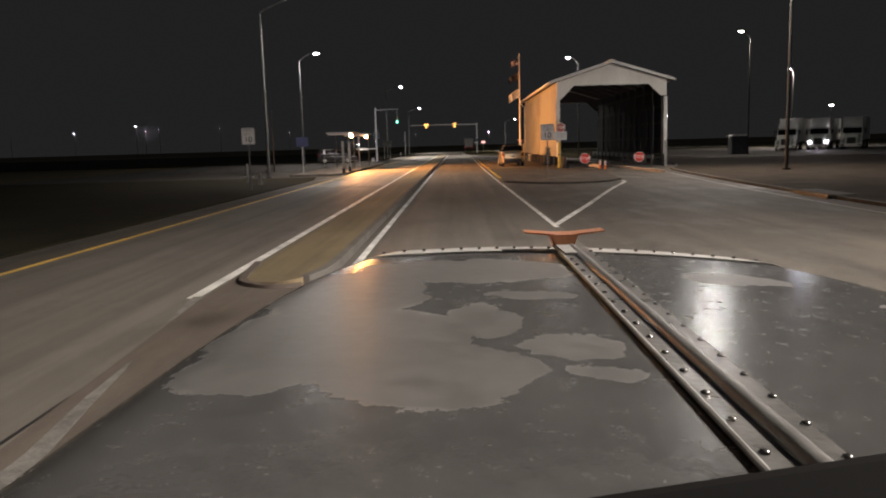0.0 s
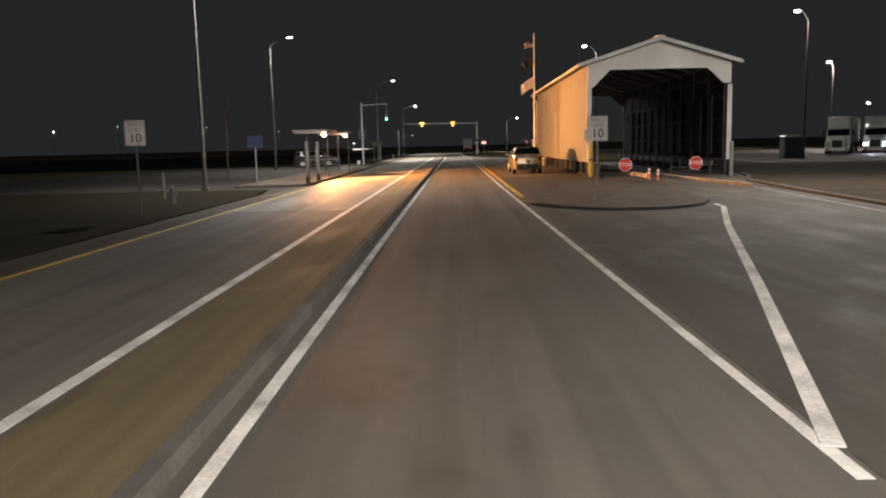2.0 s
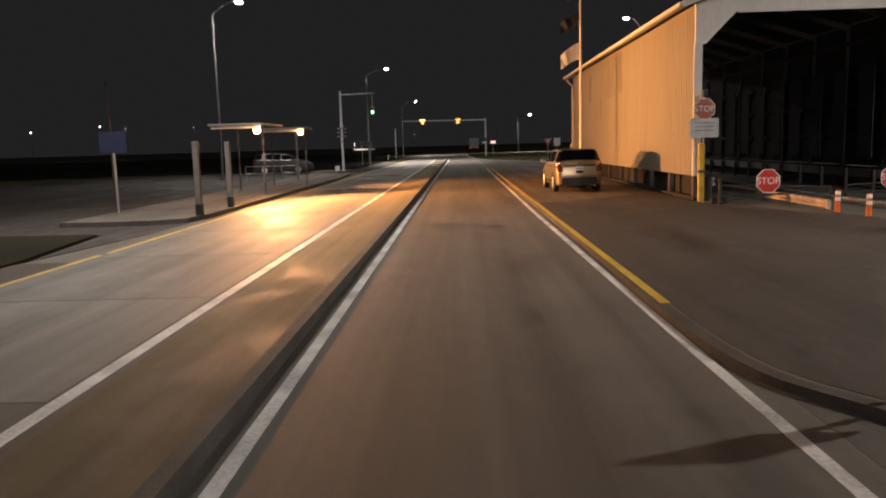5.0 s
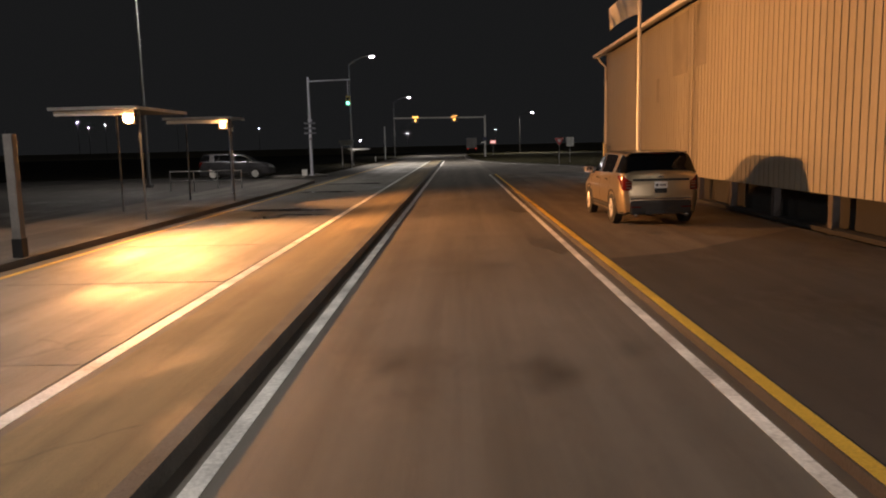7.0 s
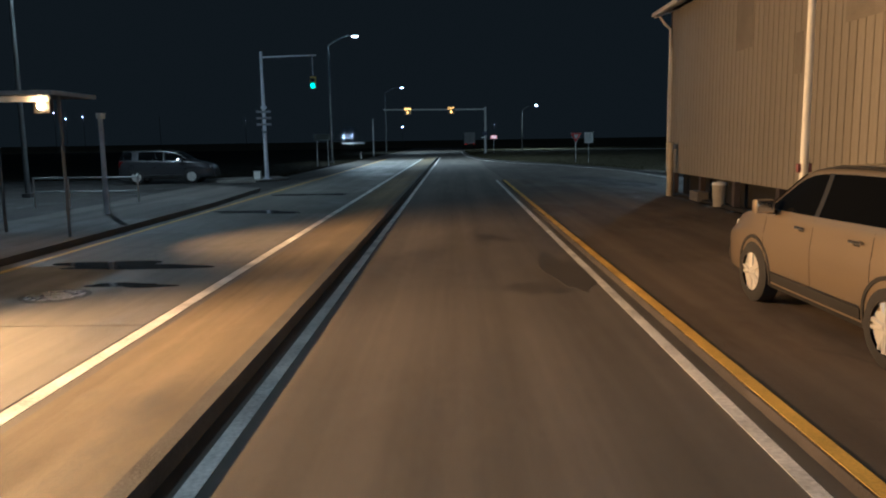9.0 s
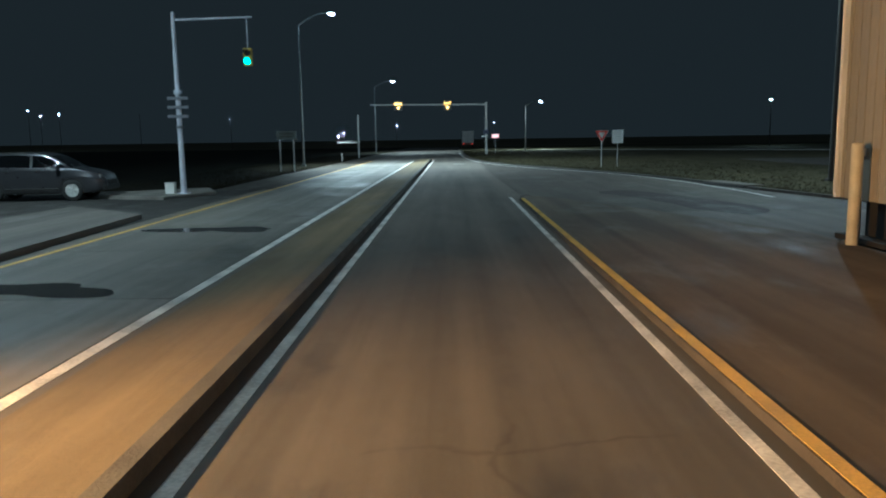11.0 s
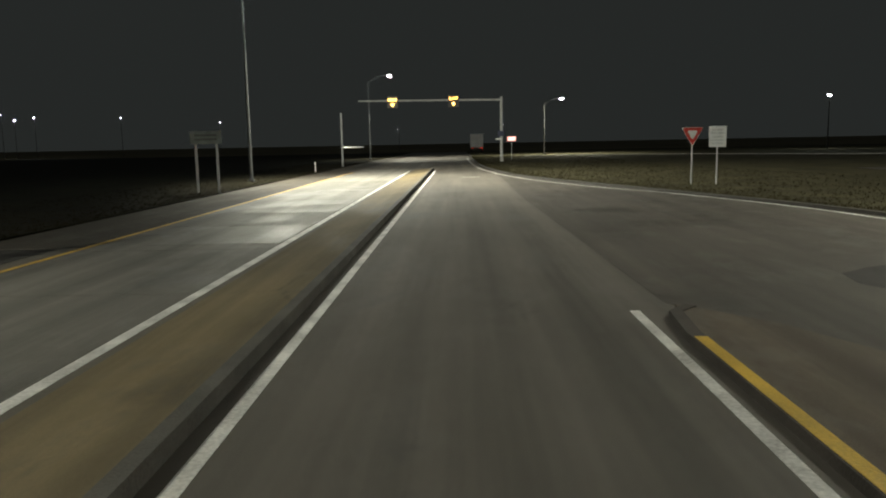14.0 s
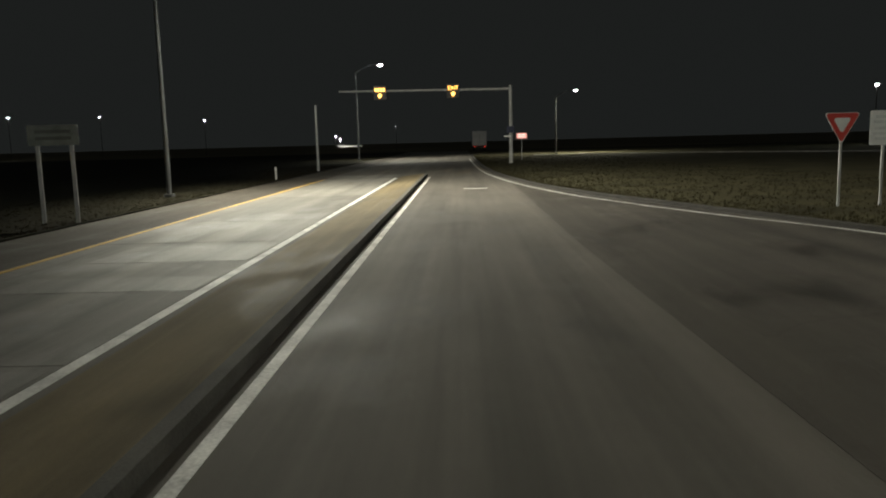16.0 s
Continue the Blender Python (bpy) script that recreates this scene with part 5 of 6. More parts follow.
    smooth(part("windscreen", ws_b, GLASS, body, "dark tinted glass"))
    # door cuts, handles, crease, sill cladding
    for y, low in ((1.30, 0.74), (2.42, 0.45), (3.58, 0.45)):
        skin("door_gap", [(y - 0.004, low, 1.20), (y + 0.004, low, 1.20)], BLACK, rows=9, lift=0.002, thick=0.003)
    skin("sill_cladding", [(1.46, 0.29, 0.46), (2.0, 0.29, 0.455), (2.8, 0.29, 0.45), (3.36, 0.29, 0.45)], CLADDING, "dark sill cladding", 4, 0.014, 0.012)
    skin("sill_strip", [(1.46, 0.462, 0.485), (2.4, 0.458, 0.48), (3.36, 0.452, 0.474)], CHROME, "thin bright sill strip", 2, 0.016, 0.008)
    for s in (-1, 1):
        for y in (1.46, 2.56):
            hx = body_x(y + 0.1, 1.08)
            h = part("door_handle", box(B(), (s * (hx + 0.028), y + 0.1, 1.085), (0.028, 0.20, 0.034), 0.012), CHROME, body, "bright door handle")
            # dark piece imitates the shade of a hollow behind the handle
            part("handle_shade", box(B(), (s * (hx + 0.004), y + 0.1, 1.07), (0.012, 0.11, 0.05), 0.005), CLADDING, h)
        m = part("mirror", box(B(), (s * 1.09, 3.36, 1.27), (0.24, 0.14, 0.17), 0.05), paint, body, "silver door mirror")
        part("mirror_foot", box(B(), (s * 0.97, 3.40, 1.20), (0.12, 0.10, 0.06), 0.02), BLACK, m)
        part("mirror_glass", box(B(), (s * 1.10, 3.286, 1.27), (0.18, 0.012, 0.13), 0.004), CHROME, m)
        part("roof_rail", pipe(B(), [(s * 0.675, 0.75, 1.755), (s * 0.68, 0.85, 1.770), (s * 0.68, 1.6, 1.786), (s * 0.675, 2.4, 1.782), (s * 0.665, 2.62, 1.750)], 0.010), BLACK, body, "black roof rail")
    # tail lamps: broad at the top, wrapping round the corner and tapering down the tail
    for s in (-1, 1):
        b = B()
        cols = ((0.040, 0.86, 1.11), (0.06, 0.86, 1.165), (0.09, 0.87, 1.20), (0.12, 0.90, 1.215), (0.155, 0.98, 1.22), (0.20, 1.07, 1.222), (0.26, 1.12, 1.222), (0.33, 1.175, 1.222))
        g = [[b.verts.new((s * (body_x(y, lo + (hi - lo) * j / 5) + 0.016), y, lo + (hi - lo) * j / 5)) for j in range(6)] for y, lo, hi in cols]
        g.insert(0, [b.verts.new((s * 0.71, 0.018, 0.87 + 0.21 * j / 5)) for j in range(6)])
        for i in range(len(g) - 1):
            for j in range(5):
                b.faces.new((g[i][j], g[i + 1][j], g[i + 1][j + 1], g[i][j + 1]))
        bmesh.ops.recalc_face_normals(b, faces=b.faces[:])
        bmesh.ops.solidify(b, geom=b.faces[:], thickness=0.02)
        bmesh.ops.recalc_face_normals(b, faces=b.faces[:])
        tl = smooth(part("tail_lamp", b, LENS_RED, body, "red wrap-round tail lamp"), 50)
        for z, hgt in ((0.93, 0.030), (1.00, 0.024), (1.06, 0.024)):
            q = B()
            vs = [[q.verts.new((s * x, y - 0.006, zz)) for zz in (z - hgt / 2, z + hgt / 2)] for x, y in ((0.715, 0.006), (0.80, 0.030), (0.855, 0.052))]
            for u, w_ in zip(vs, vs[1:]):
                q.faces.new((u[0], w_[0], w_[1], u[1]))
            bmesh.ops.solidify(q, geom=q.faces[:], thickness=0.008)
            bmesh.ops.recalc_face_normals(q, faces=q.faces[:])
            part("lens_strip", q, AMBER_LENS, tl, "pale strip in the lamp")
        part("reflector", box(B(), (s * 0.62, -0.015, 0.47), (0.26, 0.012, 0.028), 0.004), LENS_RED, body, "red bumper reflector")
        part("exhaust", rod(B(), (s * 0.62, -0.03, 0.28), (s * 0.62, 0.25, 0.28), 0.045, n=14), CHROME, body, "chrome exhaust tip")
        part("headlamp", prism(B(), [(s * 0.52, 0.90), (s * 0.78, 0.95), (s * 0.80, 0.83), (s * 0.54, 0.80)], "y", 4.60, 4.84), LENS_CLEAR, body, "clear headlamp")
    # tailgate
    part("spoiler", box(B(), (0, 0.35, 1.752), (1.40, 0.22, 0.024), 0.010), SUV_ROOF, body, "thin roof spoiler")
    part("brake_lamp", box(B(), (0, 0.245, 1.735), (0.36, 0.02, 0.02), 0.005), LENS_RED, body)
    part("tailgate_strip", box(B(), (0, 0.022, 1.115), (1.38, 0.03, 0.055), 0.014), CLADDING, body, "dark strip across the tailgate")
    part("tailgate_chrome", box(B(), (0, 0.012, 0.665), (1.50, 0.035, 0.028), 0.010), CHROME, body, "thin bright strip above the bumper")
    part("tailgate_step", box(B(), (0, 0.035, 0.705), (1.56, 0.05, 0.05), 0.018), paint, body)
    bp = part("bumper", box(B(), (0, 0.10, 0.46), (1.50, 0.20, 0.34), 0.06), CLADDING, body, "dark lower bumper")
    part("skid_plate", box(B(), (0, -0.02, 0.34), (0.80, 0.06, 0.09), 0.02), CLADDING, bp)
    # proud dark piece imitates the shade of a recess below the plate
    part("plate_shade", box(B(), (0.0, 0.020, 0.86), (0.30, 0.03, 0.13), 0.03), CLADDING, body, "dark raised piece imitating a recess under the plate")
    pl_ = part("licence_plate", box(B(), (0.0, 0.012, 0.99), (0.315, 0.03, 0.16), 0.006), SIGN_WHITE, body, "white licence plate")
    part("text_bar", box(B(), (0.04, -0.005, 0.99), (0.16, 0.004, 0.05)), bpy.data.materials["pale_grey_ink"], pl_)
    part("text_mark", rod(B(), (-0.10, -0.004, 0.99), (-0.10, -0.008, 0.99), 0.035, n=14), CLADDING, pl_)
    part("badge", box(B(), (0, 0.02, 1.19), (0.15, 0.02, 0.045), 0.012), CHROME, body)
    part("rear_wiper", box(B(), (0.15, 0.115, 1.315), (0.45, 0.02, 0.02), 0.005), BLACK, body)
    part("grille", box(B(), (0, 4.985, 0.66), (1.0, 0.06, 0.22), 0.03), BLACK, body)
    part("front_bumper", box(B(), (0, 4.90, 0.46), (1.66, 0.25, 0.20), 0.07), CLADDING, body)
    return car


suv("sport_utility_car", "silver sport utility car parked beside the shed", SUV_PAINT, pose(4.63, 67.8, 0.08, 0, 0, 0.8) @ Matrix.Diagonal((0.94, 1.03, 0.965, 1)))
suv("sport_utility_car", "dark sport utility car parked on the apron", SUV_DARK, pose(-18.0, 103.8, 0.0, 0, 0, -84))


# ---------------------------------------------------------------- trucks
def semi(at, label, lit):
    """A sleeper tractor with a box trailer, front at y 0, going back along +y."""
    t = thing("semi_truck", label, "truck", "trucks in the lot", at=at)
    def shaped(profile, half, low, top_scale, front_scale, y_front, bev):
        """A side profile drawn out across, narrowed towards its top and its front, with rounded edges."""
        b = prism(B(), profile, "x", -half, half)
        zt = max(p[1] for p in profile)
        for v in b.verts:
            k = max(0.0, (v.co.z - low) / (zt - low))
            f = 1 - (1 - front_scale) * max(0.0, 1 - v.co.y / y_front)
            v.co.x *= (1 - (1 - top_scale) * k) * f
        bmesh.ops.bevel(b, geom=b.edges[:], offset=bev, segments=2, affect="EDGES", profile=0.6)
        return b
    cab = smooth(part("cab", shaped([(1.3, 1.0), (1.3, 1.92), (1.72, 2.66), (4.3, 2.66), (4.3, 1.0)], 1.2, 1.9, 0.94, 1.0, 1.0, 0.05), TRUCK_WHITE, t, "white sleeper cab"), 35)
    smooth(part("roof_fairing", shaped([(1.74, 2.64), (1.95, 2.95), (2.45, 3.55), (3.1, 3.92), (4.3, 4.02), (4.3, 2.64)], 1.15, 2.7, 0.84, 1.0, 1.0, 0.08), TRUCK_WHITE, cab, "tall pale roof fairing"), 35)
    smooth(part("bonnet", shaped([(0.05, 0.65), (0.0, 1.35), (0.25, 1.68), (1.4, 1.90), (1.4, 0.65)], 0.98, 0.9, 0.86, 0.72, 1.4, 0.06), TRUCK_WHITE, cab, "white sloping bonnet"), 35)
    for s in (-1, 1):
        part("fender", prism(B(), [(0.15, 0.55), (0.1, 1.15), (0.5, 1.42), (1.35, 1.35), (1.5, 0.75)], "x", s * 0.9, s * 1.2), TRUCK_WHITE, cab)
        h = part("headlamp", box(B(), (s * 0.93, 0.06, 0.98), (0.26, 0.14, 0.16), 0.04), HEADLAMP_ON if lit else LENS_CLEAR, cab, "headlamp")
        part("mirror", box(B(), (s * 1.45, 1.45, 2.25), (0.18, 0.12, 0.62), 0.04), BLACK, cab)
        part("mirror_arm", rod(B(), (s * 1.2, 1.5, 2.4), (s * 1.42, 1.45, 2.4), 0.03), BLACK, cab)
        for y, r in ((0.95, 0.5), (5.4, 0.5), (6.6, 0.5), (14.6, 0.5), (15.8, 0.5)):
            wb = rod(B(), (s * 0.95, y, r), (s * 1.22, y, r), r, n=20)
            w = part("wheel", wb, RUBBER, t)
            part("hub", rod(B(), (s * 1.20, y, r), (s * 1.235, y, r), r * 0.5, n=14), CHROME, w)
        part("visor_lamp", box(B(), (s * 0.95, 2.02, 3.02), (0.07, 0.08, 0.03), 0.008), HEADLAMP_ON if lit else LENS_CLEAR, cab)
    part("grille", box(B(), (0, -0.02, 1.02), (1.0, 0.10, 0.86), 0.05), BLACK, cab, "dark grille")
    part("grille_frame", box(B(), (0, 0.02, 1.02), (1.08, 0.06, 0.94), 0.05), TRUCK_WHITE, cab)
    part("sun_visor", box(B(), (0, 1.60, 2.66), (2.1, 0.26, 0.05), 0.015), BLACK, cab, "dark visor over the windscreen")
    for sx in (-1, 1):
        part("side_window", box(B(), (sx * 1.19, 2.05, 2.22), (0.02, 0.75, 0.55), 0.008), GLASS, cab)
        # flat black piece imitates the shade of a lamp pocket
        part("fog_pocket_shade", box(B(), (sx * 0.93, -0.145, 0.50), (0.30, 0.02, 0.16), 0.008), BLACK, cab)
    part("bumper", box(B(), (0, -0.02, 0.50), (2.3, 0.24, 0.34), 0.06), TRUCK_WHITE, t)
    ws_ = B()
    vs = [ws_.verts.new(q) for q in ((-1.08, 1.255, 1.93), (1.08, 1.255, 1.93), (1.04, 1.635, 2.60), (-1.04, 1.635, 2.60))]
    ws_.faces.new(vs)
    bmesh.ops.solidify(ws_, geom=ws_.faces[:], thickness=0.02)
    part("windscreen", ws_, GLASS, cab)
    tr = part("trailer", box(B(), (0, 11.0, 2.55), (2.6, 12.8, 2.9), 0.03), TRAILER, t, "white box trailer")
    part("trailer_rail", box(B(), (0, 11.0, 4.0), (2.64, 12.84, 0.08), 0.02), GALV, tr)
    part("chassis", box(B(), (0, 8.5, 0.85), (0.9, 15.5, 0.3), 0.03), BLACK, t)
    return t


semi(pose(41.05, 101.9, 0.09, 0, 0, -30), "white semi truck parked with dark headlamps", False)
semi(pose(44.95, 101.6, 0.09, 0, 0, -30), "white semi truck with its headlamps on", True)
semi(pose(48.9, 101.3, 0.09, 0, 0, -30), "white semi truck parked at the end of the row", False)
spot("semi_truck_headlamp_light", 44.5, 101.0, 1.05, 60, (0.85, 0.93, 1.0), 60, (36.0, 84.0, 0))

bx = thing("roll_off_container", "dark steel container with a pale peaked lid", "container", at=pose(30.2, 88.0, 0.09))
BIN_STEEL = mat("blue_grey_steel", (0.050, 0.060, 0.072), 0.6, vary=0.3, scale=2)
part("bin", box(B(), (0, 0, 0.98), (1.75, 1.1, 1.9), 0.04), BIN_STEEL, bx)
part("lid", prism(B(), [(-0.92, 1.95), (0.92, 1.95), (0.76, 2.12), (-0.76, 2.12)], "y", -0.6, 0.6), TRIM, bx, "pale raised lid")
for dx in (-0.75, -0.25, 0.25, 0.75):
    part("rib", box(B(), (dx, -0.57, 0.98), (0.08, 0.07, 1.8), 0.01), BIN_STEEL, bx)

ft = thing("box_truck", "trailer truck far ahead with dim red tail lamps", "truck", at=pose(3.7, 248, 0))
part("box", box(B(), (0, 3.0, 2.35), (2.55, 6.0, 2.7), 0.03), TRAILER, ft)
part("door_seam", box(B(), (0, -0.02, 2.35), (0.05, 0.04, 2.6)), GALV, ft)
part("bumper", box(B(), (0, -0.03, 0.75), (2.4, 0.1, 0.2), 0.02), DARKSTEEL, ft)
part("red_strip", box(B(), (0, -0.03, 1.05), (2.3, 0.03, 0.10)), LENS_RED, ft)
for s in (-1, 1):
    part("tail_lamp", box(B(), (s * 0.95, -0.06, 0.9), (0.3, 0.06, 0.14), 0.02), REDLAMP_ON, ft)
    for y in (1.0, 2.2):
        part("wheel", rod(B(), (s * 0.85, y, 0.5), (s * 1.25, y, 0.5), 0.5, n=16), RUBBER, ft)

# manhole covers in the left lane
mh = thing("manhole_cover", "wet cast-iron manhole cover flush in the concrete lane", "manhole cover", at=pose(-5.75, 72.95, 0.0))
part("frame", rod(B(), (0, 0, -0.02), (0, 0, 0.012), 0.48, n=32), KERB, mh)
cv = rod(B(), (0, 0, -0.02), (0, 0, 0.018), 0.40, n=32)
for i in range(-4, 5):
    for j in range(-4, 5):
        if i * i + j * j < 17:
            box(cv, (i * 0.085, j * 0.085, 0.021), (0.045, 0.045, 0.010))
part("cover", cv, mat("wet_cast_iron", (0.10, 0.095, 0.09), 0.28, 0.6, vary=0.3, scale=9), mh, "studded iron cover")

# ---------------------------------------------------------------- the nose of the truck that carries the camera, where it stands at the start
HX, HY, HZ = 0.47, 4.33, 1.66
HC, SIDE_SLOPE = -0.04, 0.045           # the hinge line, and the hood's sideways slope, fitted to the camera's view
HOOD = bpy.data.materials.new("worn_hood_paint")
nt, N, L, P = nodes_of(HOOD)
tc = N.new("ShaderNodeTexCoord")


def hood_noise(scale, detail, rough=0.6, source=None, out=0):
    n = N.new("ShaderNodeTexNoise")
    n.inputs["Scale"].default_value, n.inputs["Detail"].default_value, n.inputs["Roughness"].default_value = scale, detail, rough
    L.new(source or tc.outputs["Object"], n.inputs["Vector"])
    return n.outputs[out]


def hood_range(v, a, b, lo, hi):
    r = N.new("ShaderNodeMapRange")
    r.inputs["From Min"].default_value, r.inputs["From Max"].default_value = a, b
    r.inputs["To Min"].default_value, r.inputs["To Max"].default_value = lo, hi
    L.new(v, r.inputs["Value"])
    return r.outputs[0]


def hood_math(op, a, b):
    n = N.new("ShaderNodeMath")
    n.operation = op
    L.new(a, n.inputs[0])
    if isinstance(b, float):
        n.inputs[1].default_value = b
    else:
        L.new(b, n.inputs[1])
    return n.outputs[0]


warp = N.new("ShaderNodeVectorMath")
warp.operation = "MULTIPLY_ADD"
warp.inputs[1].default_value = (0.13, 0.22, 0.0)
L.new(hood_noise(6.5, 9, 0.62, out=1), warp.inputs[0])
L.new(tc.outputs["Object"], warp.inputs[2])
mask = None
# peeled areas where the clear coat is gone: centre and radii
for ex, ey, rx, ry in ((-0.439, 1.075, 0.175, 0.165), (-0.700, 1.10, 0.120, 0.135), (-0.60, 1.30, 0.225, 0.225), (-0.63, 1.68, 0.165, 0.30), (-0.370, 1.985, 0.285, 0.205), (-0.334, 1.396, 0.070, 0.13), (-0.238, 1.64, 0.105, 0.055), (-0.200, 1.21, 0.078, 0.070), (-0.183, 1.053, 0.058, 0.046), (0.307, 1.906, 0.125, 0.10), (0.56, 1.62, 0.05, 0.03)):
    sub = N.new("ShaderNodeVectorMath")
    sub.operation = "SUBTRACT"
    sub.inputs[1].default_value = (ex + 0.065, ey + 0.11, 0)
    L.new(warp.outputs[0], sub.inputs[0])
    sc = N.new("ShaderNodeVectorMath")
    sc.operation = "MULTIPLY"
    sc.inputs[1].default_value = (1 / rx, 1 / ry, 0)
    L.new(sub.outputs[0], sc.inputs[0])
    ln = N.new("ShaderNodeVectorMath")
    ln.operation = "LENGTH"
    L.new(sc.outputs[0], ln.inputs[0])
    mask = ln.outputs["Value"] if mask is None else hood_math("MINIMUM", mask, ln.outputs["Value"])
peel = hood_range(mask, 0.985, 1.015, 1, 0)
lip = hood_math("MULTIPLY", hood_range(mask, 0.93, 0.985, 0, 1), hood_range(mask, 0.99, 1.02, 1, 0))
lip = hood_math("MULTIPLY", lip, hood_range(hood_noise(5, 3), 0.42, 0.62, 0, 1))
mottle = hood_noise(26, 6, 0.7)
cloud = hood_noise(3.2, 4)
cm = N.new("ShaderNodeMixRGB")
cm.inputs[1].default_value, cm.inputs[2].default_value = (0.092, 0.091, 0.088, 1), (0.135, 0.132, 0.127, 1)
L.new(peel, cm.inputs[0])
cl_ = N.new("ShaderNodeMixRGB")
cl_.inputs[2].default_value = (0.26, 0.255, 0.245, 1)
L.new(hood_math("MULTIPLY", lip, 0.7), cl_.inputs[0])
L.new(cm.outputs[0], cl_.inputs[1])
tone = hood_math("MULTIPLY", hood_range(mottle, 0.3, 0.7, 0.86, 1.14), hood_range(cloud, 0.3, 0.7, 0.85, 1.15))
mul = N.new("ShaderNodeMixRGB")
mul.blend_type, mul.inputs[0].default_value = "MULTIPLY", 1.0
L.new(cl_.outputs[0], mul.inputs[1])
L.new(tone, mul.inputs[2])
L.new(mul.outputs[0], P.inputs["Base Color"])
rough_ = N.new("ShaderNodeMath")
rough_.operation = "MULTIPLY_ADD"
L.new(peel, rough_.inputs[0])
rough_.inputs[1].default_value = 0.16
L.new(hood_range(mottle, 0.3, 0.7, 0.17, 0.30), rough_.inputs[2])
L.new(rough_.outputs[0], P.inputs["Roughness"])
P.inputs["Metallic"].default_value = 0.35
bmp = N.new("ShaderNodeBump")
bmp.inputs["Strength"].default_value, bmp.inputs["Distance"].default_value = 0.05, 0.01
L.new(hood_math("SUBTRACT", mottle, hood_math("MULTIPLY", peel, 0.35)), bmp.inputs["Height"])
L.new(bmp.outputs[0], P.inputs["Normal"])
STEEL = mat("brushed_hinge_steel", (0.42, 0.41, 0.39), 0.34, 0.6, vary=0.25, scale=14)
BAND = mat("worn_aluminium_band", (0.40, 0.395, 0.38), 0.40, 0.25, vary=0.3, scale=14)
HINGE = mat("dark_hinge_steel", (0.22, 0.215, 0.205), 0.30, 0.6, vary=0.35, scale=14, fine=60, bump=0.02)
TUBE = mat("dull_hinge_tube", (0.24, 0.235, 0.225), 0.34, 0.5, vary=0.25, scale=14)
# chrome ornament whose base colour carries the orange of the sodium lamps
ORN = mat("sodium_tinted_ornament", (0.72, 0.30, 0.16), 0.35, 0.6, vary=0.2)
RIVET = mat("dark_rivet_steel", (0.16, 0.155, 0.15), 0.25, 0.8, vary=0.25, scale=30)
COWL = mat("matt_black_cowl", (0.006, 0.006, 0.006), 0.95, vary=0.2, spec=0.05)

tn = thing("truck_nose", "worn grey riveted truck hood with a central hinge", "truck hood", at=pose(HX, HY, 0))


def hood_half(y):
    s = max(0.0, (y - 0.56) / 1.9)
    return 0.97 - 0.06 * s - 0.20 * s ** 4


def hood_z(u, y=1.5):
    """Crown of the hood: nearly flat, then a rounded shoulder, the whole sloped to fit the camera's view. u from 0 at
    the hinge to 1 at the side.
    """
    a = abs(u)
    return HZ - 0.03 * a * a - 0.15 * max(0, (a - 0.76) / 0.24) ** 2.0 - SIDE_SLOPE * u * hood_half(y) - 0.022 * max(0.0, (y - 1.8) / 0.75) ** 2


def hood_front(u):
    return 2.55 - 0.13 * abs(u) ** 2.2


def hood_strip(y_of0, y_of1, ny, lift, mat_, name, label, us=None):
    b = B()
    us = us or [k / 32 for k in range(-32, 33)]
    g = []
    for u in us:
        y0, y1 = y_of0(u), y_of1(u)
        col = []
        for j in range(ny + 1):
            y = y0 + (y1 - y0) * j / ny
            col.append(b.verts.new((HC + u * hood_half(y), y, hood_z(u, y) + lift)))
        g.append(col)
    for i in range(len(us) - 1):
        for j in range(ny):
            b.faces.new((g[i][j], g[i + 1][j], g[i + 1][j + 1], g[i][j + 1]))
    bmesh.ops.recalc_face_normals(b, faces=b.faces[:])
    if sum(f.normal.z for f in b.faces) < 0:
        bmesh.ops.reverse_faces(b, faces=b.faces[:])
    bmesh.ops.solidify(b, geom=b.faces[:], thickness=0.004)
    bmesh.ops.recalc_face_normals(b, faces=b.faces[:])
    return smooth(part(name, b, mat_, tn, label), 50)


hd = hood_strip(lambda u: 0.56, lambda u: hood_front(u) - 0.13, 20, 0.0, HOOD, "hood", "worn grey painted hood with pale worn patches")
hood_strip(lambda u: hood_front(u) - 0.155, lambda u: hood_front(u), 3, 0.006, BAND, "front_band", "bright riveted band along the front edge")
RIV = B()
bmesh.ops.create_uvsphere(RIV, u_segments=10, v_segments=6, radius=0.0062)
bmesh.ops.scale(RIV, vec=(1, 1, 0.55), verts=RIV.verts)
rme = bpy.data.meshes.new("rivet")
RIV.to_mesh(rme)
RIV.free()
for p_ in rme.polygons:
    p_.use_smooth = True
rme.materials.append(RIVET)


def rivet(x, y, z):
    o = new("rivet", rme)
    o.parent = tn
    o.location = (x, y, z)


for k in range(-11, 12):
    u = k / 12.0 * 0.95
    if abs(u) > 0.06:
        y = hood_front(u) - 0.075
        rivet(HC + u * hood_half(y), y, hood_z(u, y) + 0.009)
# the hinge: a riveted flange on each side of a rolled tube, with a bright bead along the driver's side
tilt = Euler((0, math.atan(SIDE_SLOPE), 0)).to_matrix()
hg = part("hinge_plate", box(B(), (-0.038, 1.47, HZ + 0.004), (0.104, 1.82, 0.006), 0.002, tilt), HINGE, tn, "flat riveted hinge plate")
part("hinge_edge", rod(B(), (-0.089, 0.56, HZ + 0.008), (-0.086, 2.38, HZ + 0.008), 0.0045, n=8), STEEL, hg, "bright bead along the hinge")
